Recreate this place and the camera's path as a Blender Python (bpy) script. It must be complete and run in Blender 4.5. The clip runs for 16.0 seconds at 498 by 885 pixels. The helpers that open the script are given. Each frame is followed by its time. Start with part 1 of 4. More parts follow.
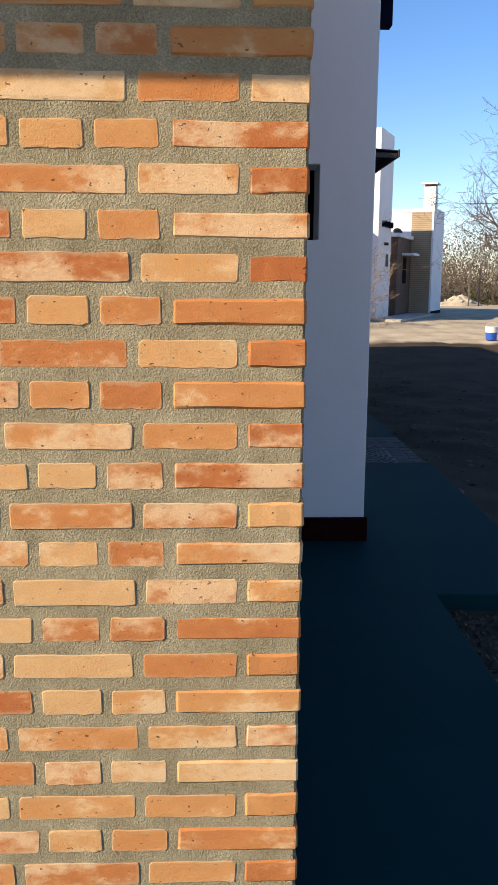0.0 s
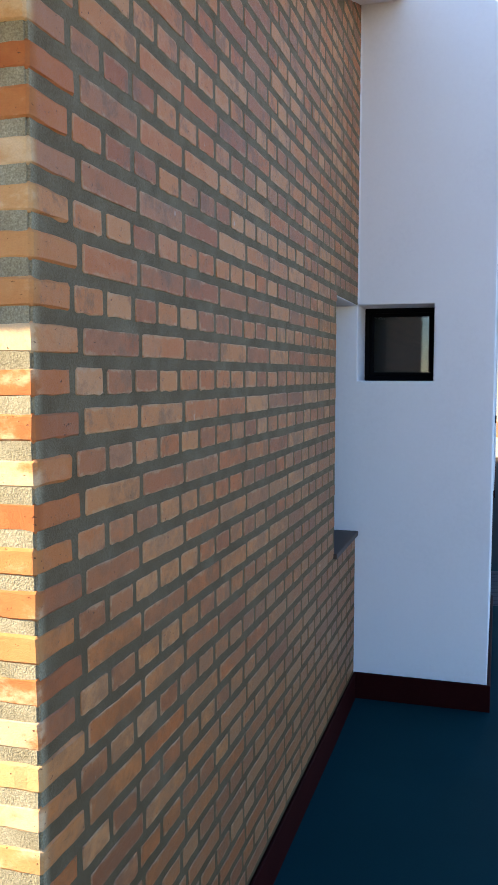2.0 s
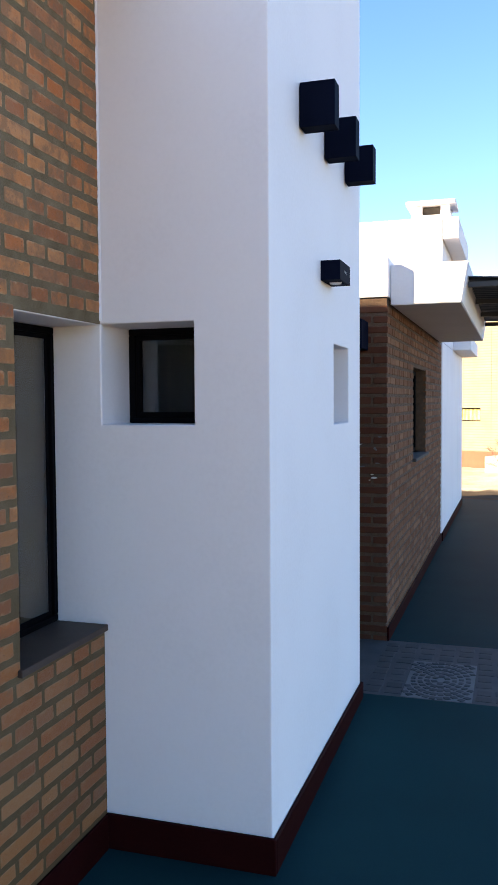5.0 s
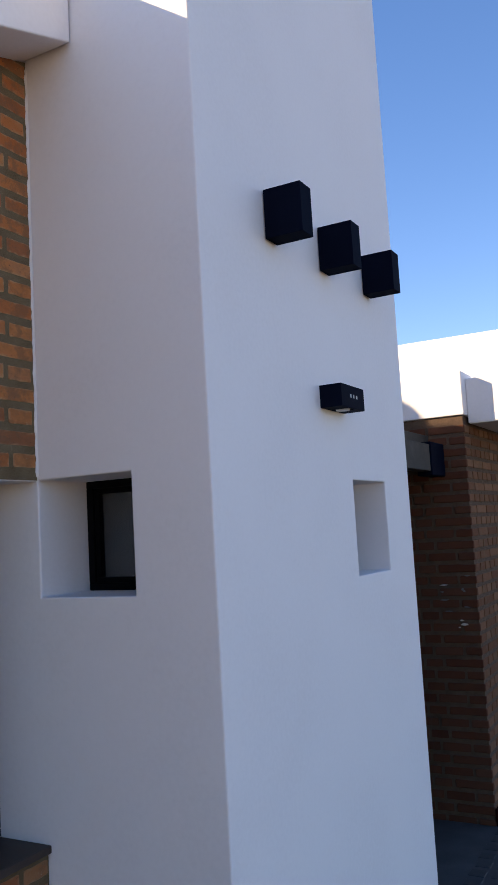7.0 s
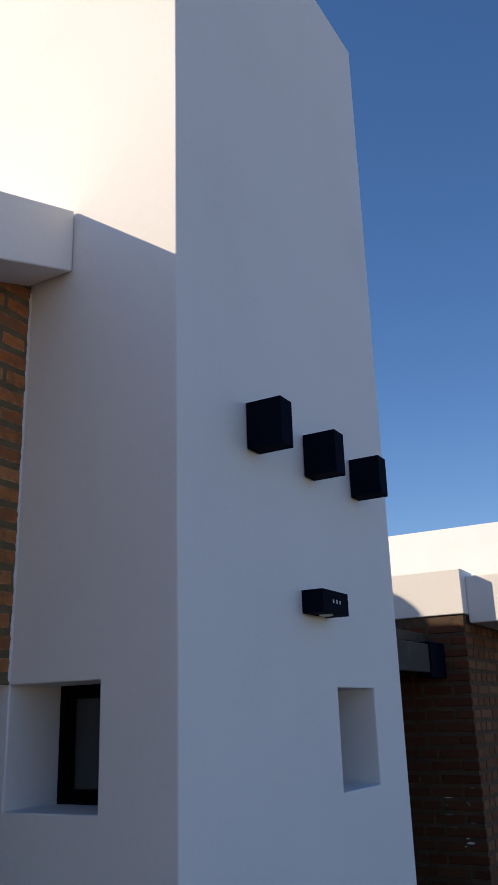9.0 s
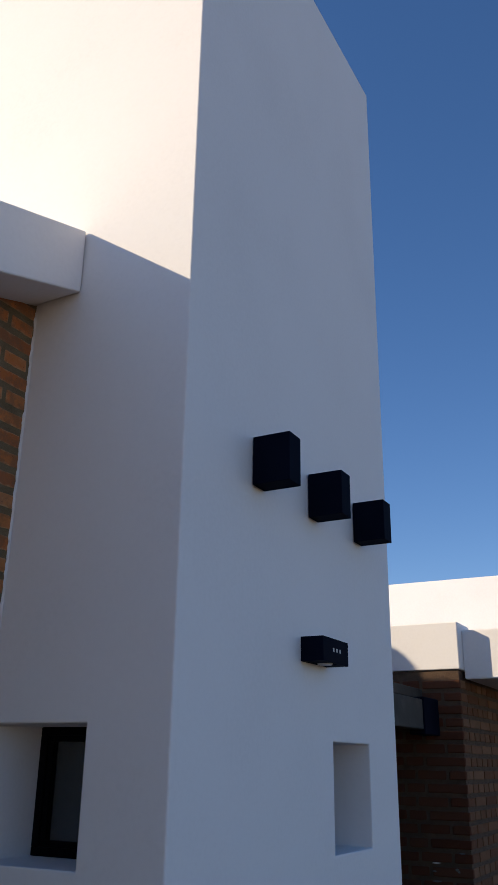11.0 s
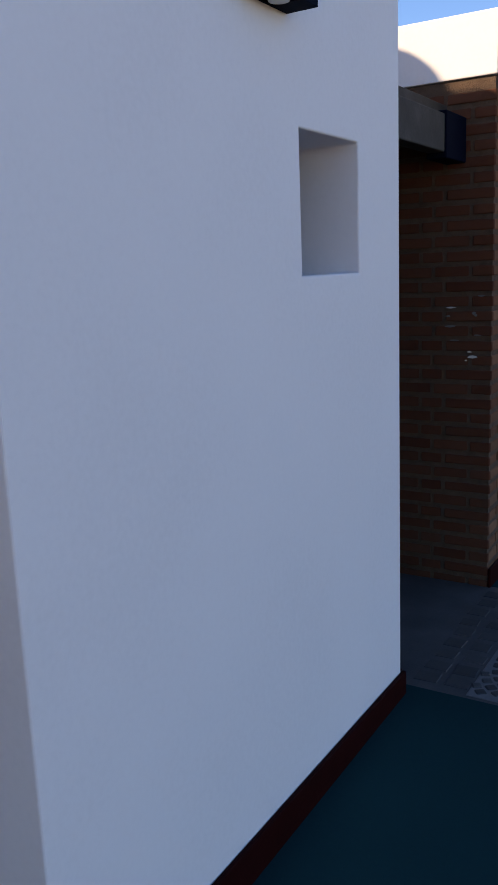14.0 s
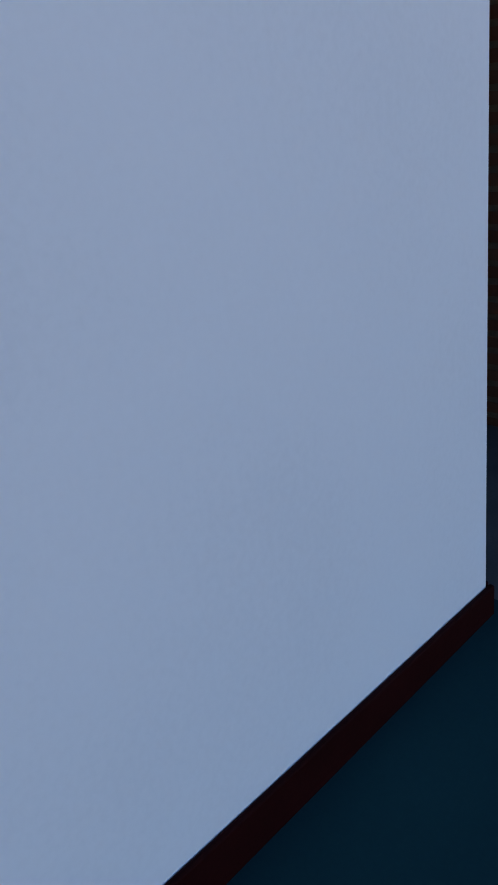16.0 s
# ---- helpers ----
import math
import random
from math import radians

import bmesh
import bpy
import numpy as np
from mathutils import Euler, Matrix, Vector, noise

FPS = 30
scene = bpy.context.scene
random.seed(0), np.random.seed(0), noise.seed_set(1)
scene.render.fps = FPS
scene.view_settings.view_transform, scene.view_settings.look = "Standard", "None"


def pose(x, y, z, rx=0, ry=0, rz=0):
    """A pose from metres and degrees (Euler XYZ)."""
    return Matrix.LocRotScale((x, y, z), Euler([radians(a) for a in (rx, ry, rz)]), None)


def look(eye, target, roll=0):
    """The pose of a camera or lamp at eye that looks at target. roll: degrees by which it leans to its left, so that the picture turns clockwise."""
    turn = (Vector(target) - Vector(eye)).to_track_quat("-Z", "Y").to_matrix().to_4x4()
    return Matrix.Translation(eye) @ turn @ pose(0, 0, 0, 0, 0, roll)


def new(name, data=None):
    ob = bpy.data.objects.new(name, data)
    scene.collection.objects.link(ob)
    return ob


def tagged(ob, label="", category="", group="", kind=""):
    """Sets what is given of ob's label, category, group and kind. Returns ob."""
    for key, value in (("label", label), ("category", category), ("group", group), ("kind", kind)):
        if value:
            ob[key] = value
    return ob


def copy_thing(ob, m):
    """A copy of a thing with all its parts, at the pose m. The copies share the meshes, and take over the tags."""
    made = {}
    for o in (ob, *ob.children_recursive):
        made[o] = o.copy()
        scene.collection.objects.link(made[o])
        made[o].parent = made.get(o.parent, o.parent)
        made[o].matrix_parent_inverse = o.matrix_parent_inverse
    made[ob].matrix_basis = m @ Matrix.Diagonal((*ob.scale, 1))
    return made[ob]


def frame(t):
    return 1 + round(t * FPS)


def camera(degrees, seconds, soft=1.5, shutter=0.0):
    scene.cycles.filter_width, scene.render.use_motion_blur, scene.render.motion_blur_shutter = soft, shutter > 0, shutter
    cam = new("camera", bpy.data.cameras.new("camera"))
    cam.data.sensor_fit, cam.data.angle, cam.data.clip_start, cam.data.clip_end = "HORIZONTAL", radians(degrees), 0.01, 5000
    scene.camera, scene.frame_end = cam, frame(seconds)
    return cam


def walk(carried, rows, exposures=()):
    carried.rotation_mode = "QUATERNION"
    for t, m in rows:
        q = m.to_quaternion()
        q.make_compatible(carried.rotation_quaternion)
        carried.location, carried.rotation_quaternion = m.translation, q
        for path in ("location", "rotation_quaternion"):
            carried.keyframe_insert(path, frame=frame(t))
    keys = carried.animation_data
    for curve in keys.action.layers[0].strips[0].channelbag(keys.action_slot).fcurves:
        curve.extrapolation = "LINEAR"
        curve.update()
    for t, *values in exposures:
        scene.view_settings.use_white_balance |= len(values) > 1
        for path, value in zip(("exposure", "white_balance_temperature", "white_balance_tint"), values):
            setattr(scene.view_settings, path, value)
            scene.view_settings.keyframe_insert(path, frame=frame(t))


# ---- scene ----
cam = camera(33.0, 16.0)
PATH = [
    (0, (-0.15, -1.429, 1.445), (-0.076, 0.533, 1.068), 0.4),
    (0.5, (0.125, -1.375, 1.509), (0.062, 0.584, 1.109), -0.2),
    (1, (0.307, -1.202, 1.499), (0.035, 0.732, 1.069), 1.4),
    (1.5, (0.487, -1.129, 1.562), (0.049, 0.781, 1.165), 0.1),
    (2, (0.692, -1.155, 1.691), (0.124, 0.756, 1.53), 0.1),
    (2.5, (0.808, -1.063, 1.736), (0.21, 0.843, 1.653), 0.1),
    (3, (0.909, -0.795, 1.745), (0.313, 1.114, 1.734), 0.7),
    (3.5, (1.109, -0.522, 1.706), (0.494, 1.381, 1.684), 0.6),
    (4, (1.332, -0.283, 1.714), (0.734, 1.624, 1.66), -0.4),
    (4.5, (1.415, -0.006, 1.688), (0.815, 1.9, 1.597), -0.7),
    (4.7, (1.45, 0.081, 1.715), (0.851, 1.987, 1.619), -0.5),
    (6.8, (1.872, 0.957, 1.801), (1.007, 2.755, 1.931), -3.7),
    (7, (1.935, 1.007, 1.841), (0.983, 2.754, 2.047), -3.2),
    (7.5, (2.073, 1.047, 1.862), (1.101, 2.769, 2.164), -2.9),
    (8, (2.09, 1.054, 1.883), (1.133, 2.753, 2.331), -2.8),
    (8.5, (2.097, 1.046, 1.899), (1.153, 2.719, 2.458), -2.4),
    (9, (2.105, 1.025, 1.924), (1.163, 2.678, 2.541), -1.8),
    (9.2, (2.087, 0.993, 1.943), (1.162, 2.650, 2.578), -1.5),
    (11.3, (1.967, 1.166, 1.938), (1.06, 2.8, 2.65), 1.1),
    (11.5, (1.948, 1.224, 1.921), (1.026, 2.863, 2.602), 0.8),
    (12, (1.911, 1.328, 1.859), (0.965, 3.037, 2.292), -0.3),
    (12.5, (1.924, 1.515, 1.829), (0.964, 3.261, 2.011), -1.1),
    (13, (1.951, 1.698, 1.776), (0.975, 3.443, 1.726), -1.4),
    (13.5, (1.859, 1.9, 1.718), (0.879, 3.63, 1.503), -1.4),
    (14, (1.769, 2.123, 1.654), (0.73, 3.785, 1.252), -2.3),
    (14.5, (1.782, 2.377, 1.584), (0.597, 3.887, 1.023), -4.0),
    (15, (1.714, 2.675, 1.541), (0.46, 4.04, 0.791), -5.8),
    (15.5, (1.589, 2.885, 1.47), (0.342, 4.26, 0.725), -5.4),
    (16, (1.625, 3.126, 1.443), (0.308, 4.42, 0.673), -6.4),
]
walk(cam, [(t, look(eye, target, roll)) for t, eye, target, roll in PATH],
     [(t, stops, kelvin, tint) for t, stops, kelvin, tint in (
         (0, 0.67, 6600, 22), (0.5, 0.98, 6600, 24), (1, 1.33, 6550, 28), (1.5, 1.68, 6550, 24), (2, 1.9, 6550, 18), (2.5, 1.86, 6550, 14), (3.5, 1.8, 6850, 15), (4.5, 1.97, 7450, 21),
         (7, 1.24, 7500, 29), (7.5, 0.9, 7270, 28), (8, 0.6, 7020, 27), (9, 0.31, 6850, 23), (11.5, 0.26, 6800, 23), (12, 0.47, 7000, 27), (12.5, 0.82, 7300, 31),
         (13.5, 1.03, 7500, 31), (14.5, 1.09, 7400, 29), (16, 1.18, 7300, 26))])

# ---- world and sun ----
SUN_FROM = Vector((-1.0, -0.50, 0.55)).normalized()
world = bpy.data.worlds.new("world")
scene.world = world
world.use_nodes = True
sky = world.node_tree.nodes.new("ShaderNodeTexSky")
sky.sky_type, sky.sun_disc = "NISHITA", False
sky.sun_elevation, sky.sun_rotation = math.asin(SUN_FROM.z), math.atan2(SUN_FROM.x, SUN_FROM.y)
sky.altitude = 900
sky.air_density, sky.dust_density, sky.ozone_density = 1.0, 0.05, 3.0
rich = world.node_tree.nodes.new("ShaderNodeHueSaturation")
rich.inputs["Saturation"].default_value = 1.2
world.node_tree.links.new(sky.outputs[0], rich.inputs["Color"])
world.node_tree.links.new(rich.outputs[0], world.node_tree.nodes["Background"].inputs[0])
world.node_tree.nodes["Background"].inputs[1].default_value = 0.12
sun = new("sun", bpy.data.lights.new("sun", "SUN"))
sun.data.energy, sun.data.angle, sun.data.color = 5.0, radians(0.5), (1.0, 0.92, 0.63)
sun.matrix_world = look(SUN_FROM * 30, (0, 0, 0))


# ---- materials ----
def surface(name, colours, rough=0.8, scale=6.0, bump=0.1, grain=120.0, metal=0.0, pick="", spread=0.5, big=0.5, fine_part=0.25, gloss=0.5):
    """Colours from dark to light over a ramp that noise at two scales (and, if asked, a random number a piece) moves along."""
    m = bpy.data.materials.new(name)
    m.use_nodes = True
    nt = m.node_tree
    n, l = nt.nodes, nt.links
    b = n["Principled BSDF"]
    b.inputs["Roughness"].default_value, b.inputs["Metallic"].default_value, b.inputs["Specular IOR Level"].default_value = rough, metal, gloss
    geo = n.new("ShaderNodeNewGeometry")
    big_n, fine = n.new("ShaderNodeTexNoise"), n.new("ShaderNodeTexNoise")
    big_n.inputs["Scale"].default_value, big_n.inputs["Detail"].default_value = scale, 6
    fine.inputs["Scale"].default_value, fine.inputs["Detail"].default_value = grain, 4
    l.new(geo.outputs["Position"], big_n.inputs["Vector"])
    l.new(geo.outputs["Position"], fine.inputs["Vector"])
    mix = n.new("ShaderNodeMath")
    mix.operation = "MULTIPLY_ADD"
    l.new(big_n.outputs["Fac"], mix.inputs[0])
    mix.inputs[1].default_value = big
    add = n.new("ShaderNodeMath")
    add.operation = "MULTIPLY_ADD"
    l.new(fine.outputs["Fac"], add.inputs[0])
    add.inputs[1].default_value = fine_part
    if pick:
        if pick == "object":
            rnd = n.new("ShaderNodeObjectInfo").outputs["Random"]
        else:
            rnd = geo.outputs["Random Per Island"]
        mul = n.new("ShaderNodeMath")
        mul.operation = "MULTIPLY_ADD"
        l.new(rnd, mul.inputs[0])
        mul.inputs[1].default_value = spread
        mul.inputs[2].default_value = 0.5 - spread / 2 - big / 2 - fine_part / 2
        l.new(mul.outputs[0], mix.inputs[2])
    else:
        mix.inputs[2].default_value = 0.5 - big / 2 - fine_part / 2
    l.new(mix.outputs[0], add.inputs[2])
    ramp = n.new("ShaderNodeValToRGB")
    els = ramp.color_ramp.elements
    while len(els) < len(colours):
        els.new(0.5)
    for k, c in enumerate(colours):
        els[k].position, els[k].color = 0.2 + 0.6 * k / max(1, len(colours) - 1), (*c, 1)
    l.new(add.outputs[0], ramp.inputs[0])
    l.new(ramp.outputs[0], b.inputs["Base Color"])
    if bump:
        bp = n.new("ShaderNodeBump")
        bp.inputs["Strength"].default_value, bp.inputs["Distance"].default_value = bump, 0.01
        l.new(add.outputs[0], bp.inputs["Height"])
        l.new(bp.outputs[0], b.inputs["Normal"])
    return m


def courses(m, pitch, joint=(0.27, 0.21, 0.145)):
    """Course lines for brickwork that stays far off: darker, recessed bands at the true pitch."""
    nt = m.node_tree
    n, l = nt.nodes, nt.links
    b = n["Principled BSDF"]
    geo, sep = n.new("ShaderNodeNewGeometry"), n.new("ShaderNodeSeparateXYZ")
    l.new(geo.outputs["Position"], sep.inputs[0])
    div, fr, gt = n.new("ShaderNodeMath"), n.new("ShaderNodeMath"), n.new("ShaderNodeMath")
    div.operation, fr.operation, gt.operation = "DIVIDE", "FRACT", "GREATER_THAN"
    div.inputs[1].default_value, gt.inputs[1].default_value = pitch, 0.68
    l.new(sep.outputs["Z"], div.inputs[0])
    l.new(div.outputs[0], fr.inputs[0])
    l.new(fr.outputs[0], gt.inputs[0])
    mix = n.new("ShaderNodeMix")
    mix.data_type = "RGBA"
    old = b.inputs["Base Color"].links[0].from_socket
    l.new(gt.outputs[0], mix.inputs["Factor"])
    l.new(old, mix.inputs["A"])
    mix.inputs["B"].default_value = (*joint, 1)
    l.new(mix.outputs["Result"], b.inputs["Base Color"])
    return m


def clay(name, tones, bloom, pick, smears_and_shade=False, rim_tone=(0.50, 0.345, 0.20), shaded_end=None):
    """Hand-made brick: one tone a piece, cloudy firing, pale lime bloom, pits and a sandy skin."""
    m = bpy.data.materials.new(name)
    m.use_nodes = True
    n, l = m.node_tree.nodes, m.node_tree.links
    b = n["Principled BSDF"]
    b.inputs["Roughness"].default_value = 0.92
    b.inputs["Specular IOR Level"].default_value = 0.2
    geo = n.new("ShaderNodeNewGeometry")
    rnd = n.new("ShaderNodeObjectInfo").outputs["Random"] if pick == "object" else geo.outputs["Random Per Island"]

    stretch = n.new("ShaderNodeVectorMath")
    stretch.operation = "MULTIPLY"
    stretch.inputs[1].default_value = (1.0, 1.0, 1.5)
    own, shift = n.new("ShaderNodeCombineXYZ"), n.new("ShaderNodeVectorMath")
    for k in range(3):
        l.new(rnd, own.inputs[k])
    shift.operation = "MULTIPLY_ADD"
    shift.inputs[1].default_value = (41.0, 67.0, 23.0)
    l.new(own.outputs[0], shift.inputs[0])
    l.new(geo.outputs["Position"], shift.inputs[2])
    l.new(shift.outputs[0], stretch.inputs[0])

    def noise_tex(scale, detail, rough=0.6):
        t = n.new("ShaderNodeTexNoise")
        t.inputs["Scale"].default_value, t.inputs["Detail"].default_value, t.inputs["Roughness"].default_value = scale, detail, rough
        l.new(stretch.outputs[0], t.inputs["Vector"])
        return t.outputs["Fac"]

    def calc(op, a, c, d=None):
        t = n.new("ShaderNodeMath")
        t.operation = op
        for k, v in enumerate((a, c, d)):
            if v is None:
                continue
            if isinstance(v, (int, float)):
                t.inputs[k].default_value = v
            else:
                l.new(v, t.inputs[k])
        return t.outputs[0]

    def step(value, lo, hi, top=1.0):
        t = n.new("ShaderNodeMapRange")
        t.interpolation_type = "SMOOTHSTEP"
        l.new(value, t.inputs[0])
        t.inputs[1].default_value, t.inputs[2].default_value, t.inputs[4].default_value = lo, hi, top
        return t.outputs[0]

    def blend(f, a, c, mode="MIX"):
        t = n.new("ShaderNodeMix")
        t.data_type, t.blend_type = "RGBA", mode
        l.new(f, t.inputs["Factor"])
        for key, v in (("A", a), ("B", c)):
            if isinstance(v, tuple):
                t.inputs[key].default_value = (*v, 1)
            else:
                l.new(v, t.inputs[key])
        return t.outputs["Result"]

    cloud, mid, fine, pits = noise_tex(8, 4), noise_tex(24, 9, 0.72), noise_tex(260, 4, 0.7), noise_tex(80, 2)
    ramp = n.new("ShaderNodeValToRGB")
    els = ramp.color_ramp.elements
    while len(els) < len(tones):
        els.new(0.5)
    for k, c in enumerate(tones):
        els[k].position, els[k].color = 0.08 + 0.84 * k / (len(tones) - 1), (*c, 1)
    l.new(calc("ADD", calc("MULTIPLY", rnd, 0.8), calc("ADD", calc("MULTIPLY_ADD", mid, 0.4, -0.35), calc("MULTIPLY", cloud, 0.5))), ramp.inputs[0])
    # bloom: where the cloudy noise, moved by the piece's own number, is high
    amount = calc("ADD", calc("MULTIPLY_ADD", mid, 0.35, calc("MULTIPLY", cloud, 0.65)), calc("MULTIPLY", calc("FRACT", calc("MULTIPLY", rnd, 7.3), 0), 0.17))
    lime = step(amount, 0.58, 0.72, 0.75)
    if smears_and_shade:
        # less bloom and a redder tone, painted in against the walkway side's bluish shade
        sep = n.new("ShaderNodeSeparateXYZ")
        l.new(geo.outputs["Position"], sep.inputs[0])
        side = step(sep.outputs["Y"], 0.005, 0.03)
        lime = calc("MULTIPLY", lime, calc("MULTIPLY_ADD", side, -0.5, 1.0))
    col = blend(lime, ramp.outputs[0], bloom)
    if smears_and_shade:
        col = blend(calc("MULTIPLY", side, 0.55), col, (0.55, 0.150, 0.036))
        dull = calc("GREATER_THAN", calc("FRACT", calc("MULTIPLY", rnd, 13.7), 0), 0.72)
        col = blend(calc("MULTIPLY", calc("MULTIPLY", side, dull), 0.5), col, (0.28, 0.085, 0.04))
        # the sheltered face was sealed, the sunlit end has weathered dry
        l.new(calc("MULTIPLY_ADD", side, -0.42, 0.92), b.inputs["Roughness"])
    col = blend(step(mid, 0.55, 0.80, 0.3), col, tones[0])
    col = blend(step(pits, 0.675, 0.73, 0.8), col, (0.10, 0.045, 0.025))
    col = blend(step(fine, 0.25, 0.75, 0.18), col, (0.20, 0.10, 0.05))
    # mortar left on the edges of each face when the joints were struck
    spot, at = n.new("ShaderNodeAttribute"), n.new("ShaderNodeSeparateXYZ")
    spot.attribute_name = "spot"
    l.new(spot.outputs["Vector"], at.inputs[0])
    ends = calc("SUBTRACT", at.outputs["Z"], calc("ABSOLUTE", at.outputs["X"], 0))
    edge = calc("MINIMUM", ends, calc("SUBTRACT", 0.02325, calc("ABSOLUTE", at.outputs["Y"], 0)))
    ragged = calc("ADD", edge, calc("MULTIPLY_ADD", mid, 0.044, -0.020))
    rim = calc("MULTIPLY", calc("SUBTRACT", 0.5, step(ragged, 0.0, 0.009, 0.5)), calc("GREATER_THAN", at.outputs["Z"], 0.01))
    col = blend(rim, col, rim_tone)
    if smears_and_shade:
        # uneven mortar smears with the side's shade painted in, deeper towards foot and tower
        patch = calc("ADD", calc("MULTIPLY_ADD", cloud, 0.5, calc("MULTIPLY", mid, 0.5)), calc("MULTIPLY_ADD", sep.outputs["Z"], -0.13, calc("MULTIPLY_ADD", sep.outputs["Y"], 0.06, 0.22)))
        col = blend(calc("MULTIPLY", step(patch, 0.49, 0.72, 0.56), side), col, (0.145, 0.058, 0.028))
    if shaded_end:
        # the gap's shade is painted into the end wall's bricks as deep maroon
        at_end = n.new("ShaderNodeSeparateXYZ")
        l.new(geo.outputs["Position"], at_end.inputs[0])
        col = blend(step(calc("MULTIPLY", at_end.outputs["Y"], -1.0), -shaded_end - 0.02, -shaded_end - 0.006, 0.7), col, (0.075, 0.018, 0.009))
    if smears_and_shade:
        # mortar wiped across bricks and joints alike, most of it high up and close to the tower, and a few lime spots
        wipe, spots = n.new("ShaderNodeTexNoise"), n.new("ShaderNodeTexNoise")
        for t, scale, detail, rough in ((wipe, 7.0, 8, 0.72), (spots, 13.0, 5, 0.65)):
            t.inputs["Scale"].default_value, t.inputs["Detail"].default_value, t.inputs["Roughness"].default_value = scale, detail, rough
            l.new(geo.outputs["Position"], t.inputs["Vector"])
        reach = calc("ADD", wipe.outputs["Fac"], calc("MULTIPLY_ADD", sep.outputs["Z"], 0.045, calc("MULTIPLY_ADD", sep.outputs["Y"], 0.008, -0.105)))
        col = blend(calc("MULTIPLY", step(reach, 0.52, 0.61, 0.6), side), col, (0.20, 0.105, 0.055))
        col = blend(calc("MULTIPLY", step(spots.outputs["Fac"], 0.68, 0.74, 0.6), side), col, (0.55, 0.44, 0.35))
    l.new(col, b.inputs["Base Color"])
    bp = n.new("ShaderNodeBump")
    bp.inputs["Strength"].default_value, bp.inputs["Distance"].default_value = 0.6, 0.005
    hgt = calc("ADD", calc("MULTIPLY", mid, 0.8), calc("MULTIPLY_ADD", step(pits, 0.68, 0.76), -0.6, calc("MULTIPLY", fine, 0.35)))
    l.new(hgt, bp.inputs["Height"])
    l.new(bp.outputs[0], b.inputs["Normal"])
    return m


TONES = [(0.43, 0.125, 0.038), (0.54, 0.205, 0.066), (0.61, 0.295, 0.11), (0.65, 0.385, 0.18)]
CLAY = [(0.30, 0.20, 0.12), (0.37, 0.262, 0.165), (0.43, 0.32, 0.21), (0.48, 0.37, 0.255)]
SHADED_CLAY = [(0.11, 0.062, 0.040), (0.145, 0.085, 0.055), (0.18, 0.11, 0.072)]
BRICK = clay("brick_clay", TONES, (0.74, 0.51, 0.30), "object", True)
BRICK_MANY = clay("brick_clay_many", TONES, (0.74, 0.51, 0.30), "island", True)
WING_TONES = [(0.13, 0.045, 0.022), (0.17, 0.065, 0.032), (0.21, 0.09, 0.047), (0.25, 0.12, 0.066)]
BRICK_WING = clay("brick_wing", WING_TONES, (0.17, 0.085, 0.045), "object", rim_tone=(0.16, 0.078, 0.038), shaded_end=6.142)
BRICK_WING_MANY = clay("brick_wing_many", WING_TONES, (0.17, 0.085, 0.045), "island", rim_tone=(0.16, 0.078, 0.038), shaded_end=6.142)
BRICK_FAR = courses(surface("brick_far", CLAY, 0.9, 3, 0.2, 40, big=0.6), 0.0709)
# darker copy of the far brick, with the wing's shade painted in
BRICK_FAR_SHADED = courses(surface("brick_far_shaded", SHADED_CLAY, 0.9, 3, 0.2, 40, big=0.6), 0.0709, (0.10, 0.066, 0.045))
MORTAR = surface("mortar", [(0.13, 0.10, 0.058), (0.25, 0.205, 0.128), (0.35, 0.292, 0.19), (0.55, 0.47, 0.32)], 0.97, 11, 0.55, 380, big=0.65, fine_part=0.75, gloss=0.08)


def shade_joints(m):
    """Paints the walkway side's shade into the joints in brown, weaker higher up."""
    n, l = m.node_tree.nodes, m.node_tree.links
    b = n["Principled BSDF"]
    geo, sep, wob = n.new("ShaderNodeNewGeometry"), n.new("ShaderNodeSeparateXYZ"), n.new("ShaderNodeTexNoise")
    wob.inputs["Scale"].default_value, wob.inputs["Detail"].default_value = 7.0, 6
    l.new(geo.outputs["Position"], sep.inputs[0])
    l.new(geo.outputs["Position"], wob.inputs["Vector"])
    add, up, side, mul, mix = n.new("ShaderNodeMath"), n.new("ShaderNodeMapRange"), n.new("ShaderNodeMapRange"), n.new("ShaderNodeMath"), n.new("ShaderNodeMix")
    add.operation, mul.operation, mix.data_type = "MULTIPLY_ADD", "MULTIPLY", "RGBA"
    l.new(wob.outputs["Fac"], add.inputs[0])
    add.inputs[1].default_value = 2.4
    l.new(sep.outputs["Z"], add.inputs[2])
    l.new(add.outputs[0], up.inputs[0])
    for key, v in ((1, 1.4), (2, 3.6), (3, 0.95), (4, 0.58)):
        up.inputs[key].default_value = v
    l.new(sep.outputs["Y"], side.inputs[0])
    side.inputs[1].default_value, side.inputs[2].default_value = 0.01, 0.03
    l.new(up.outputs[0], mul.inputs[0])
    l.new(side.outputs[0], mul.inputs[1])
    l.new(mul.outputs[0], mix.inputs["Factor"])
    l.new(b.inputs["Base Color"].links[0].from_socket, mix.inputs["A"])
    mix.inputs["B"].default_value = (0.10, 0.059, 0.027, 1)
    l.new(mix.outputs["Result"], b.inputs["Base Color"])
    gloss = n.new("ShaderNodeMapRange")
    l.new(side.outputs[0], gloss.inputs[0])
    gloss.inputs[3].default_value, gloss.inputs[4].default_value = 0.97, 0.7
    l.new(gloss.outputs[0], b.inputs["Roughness"])


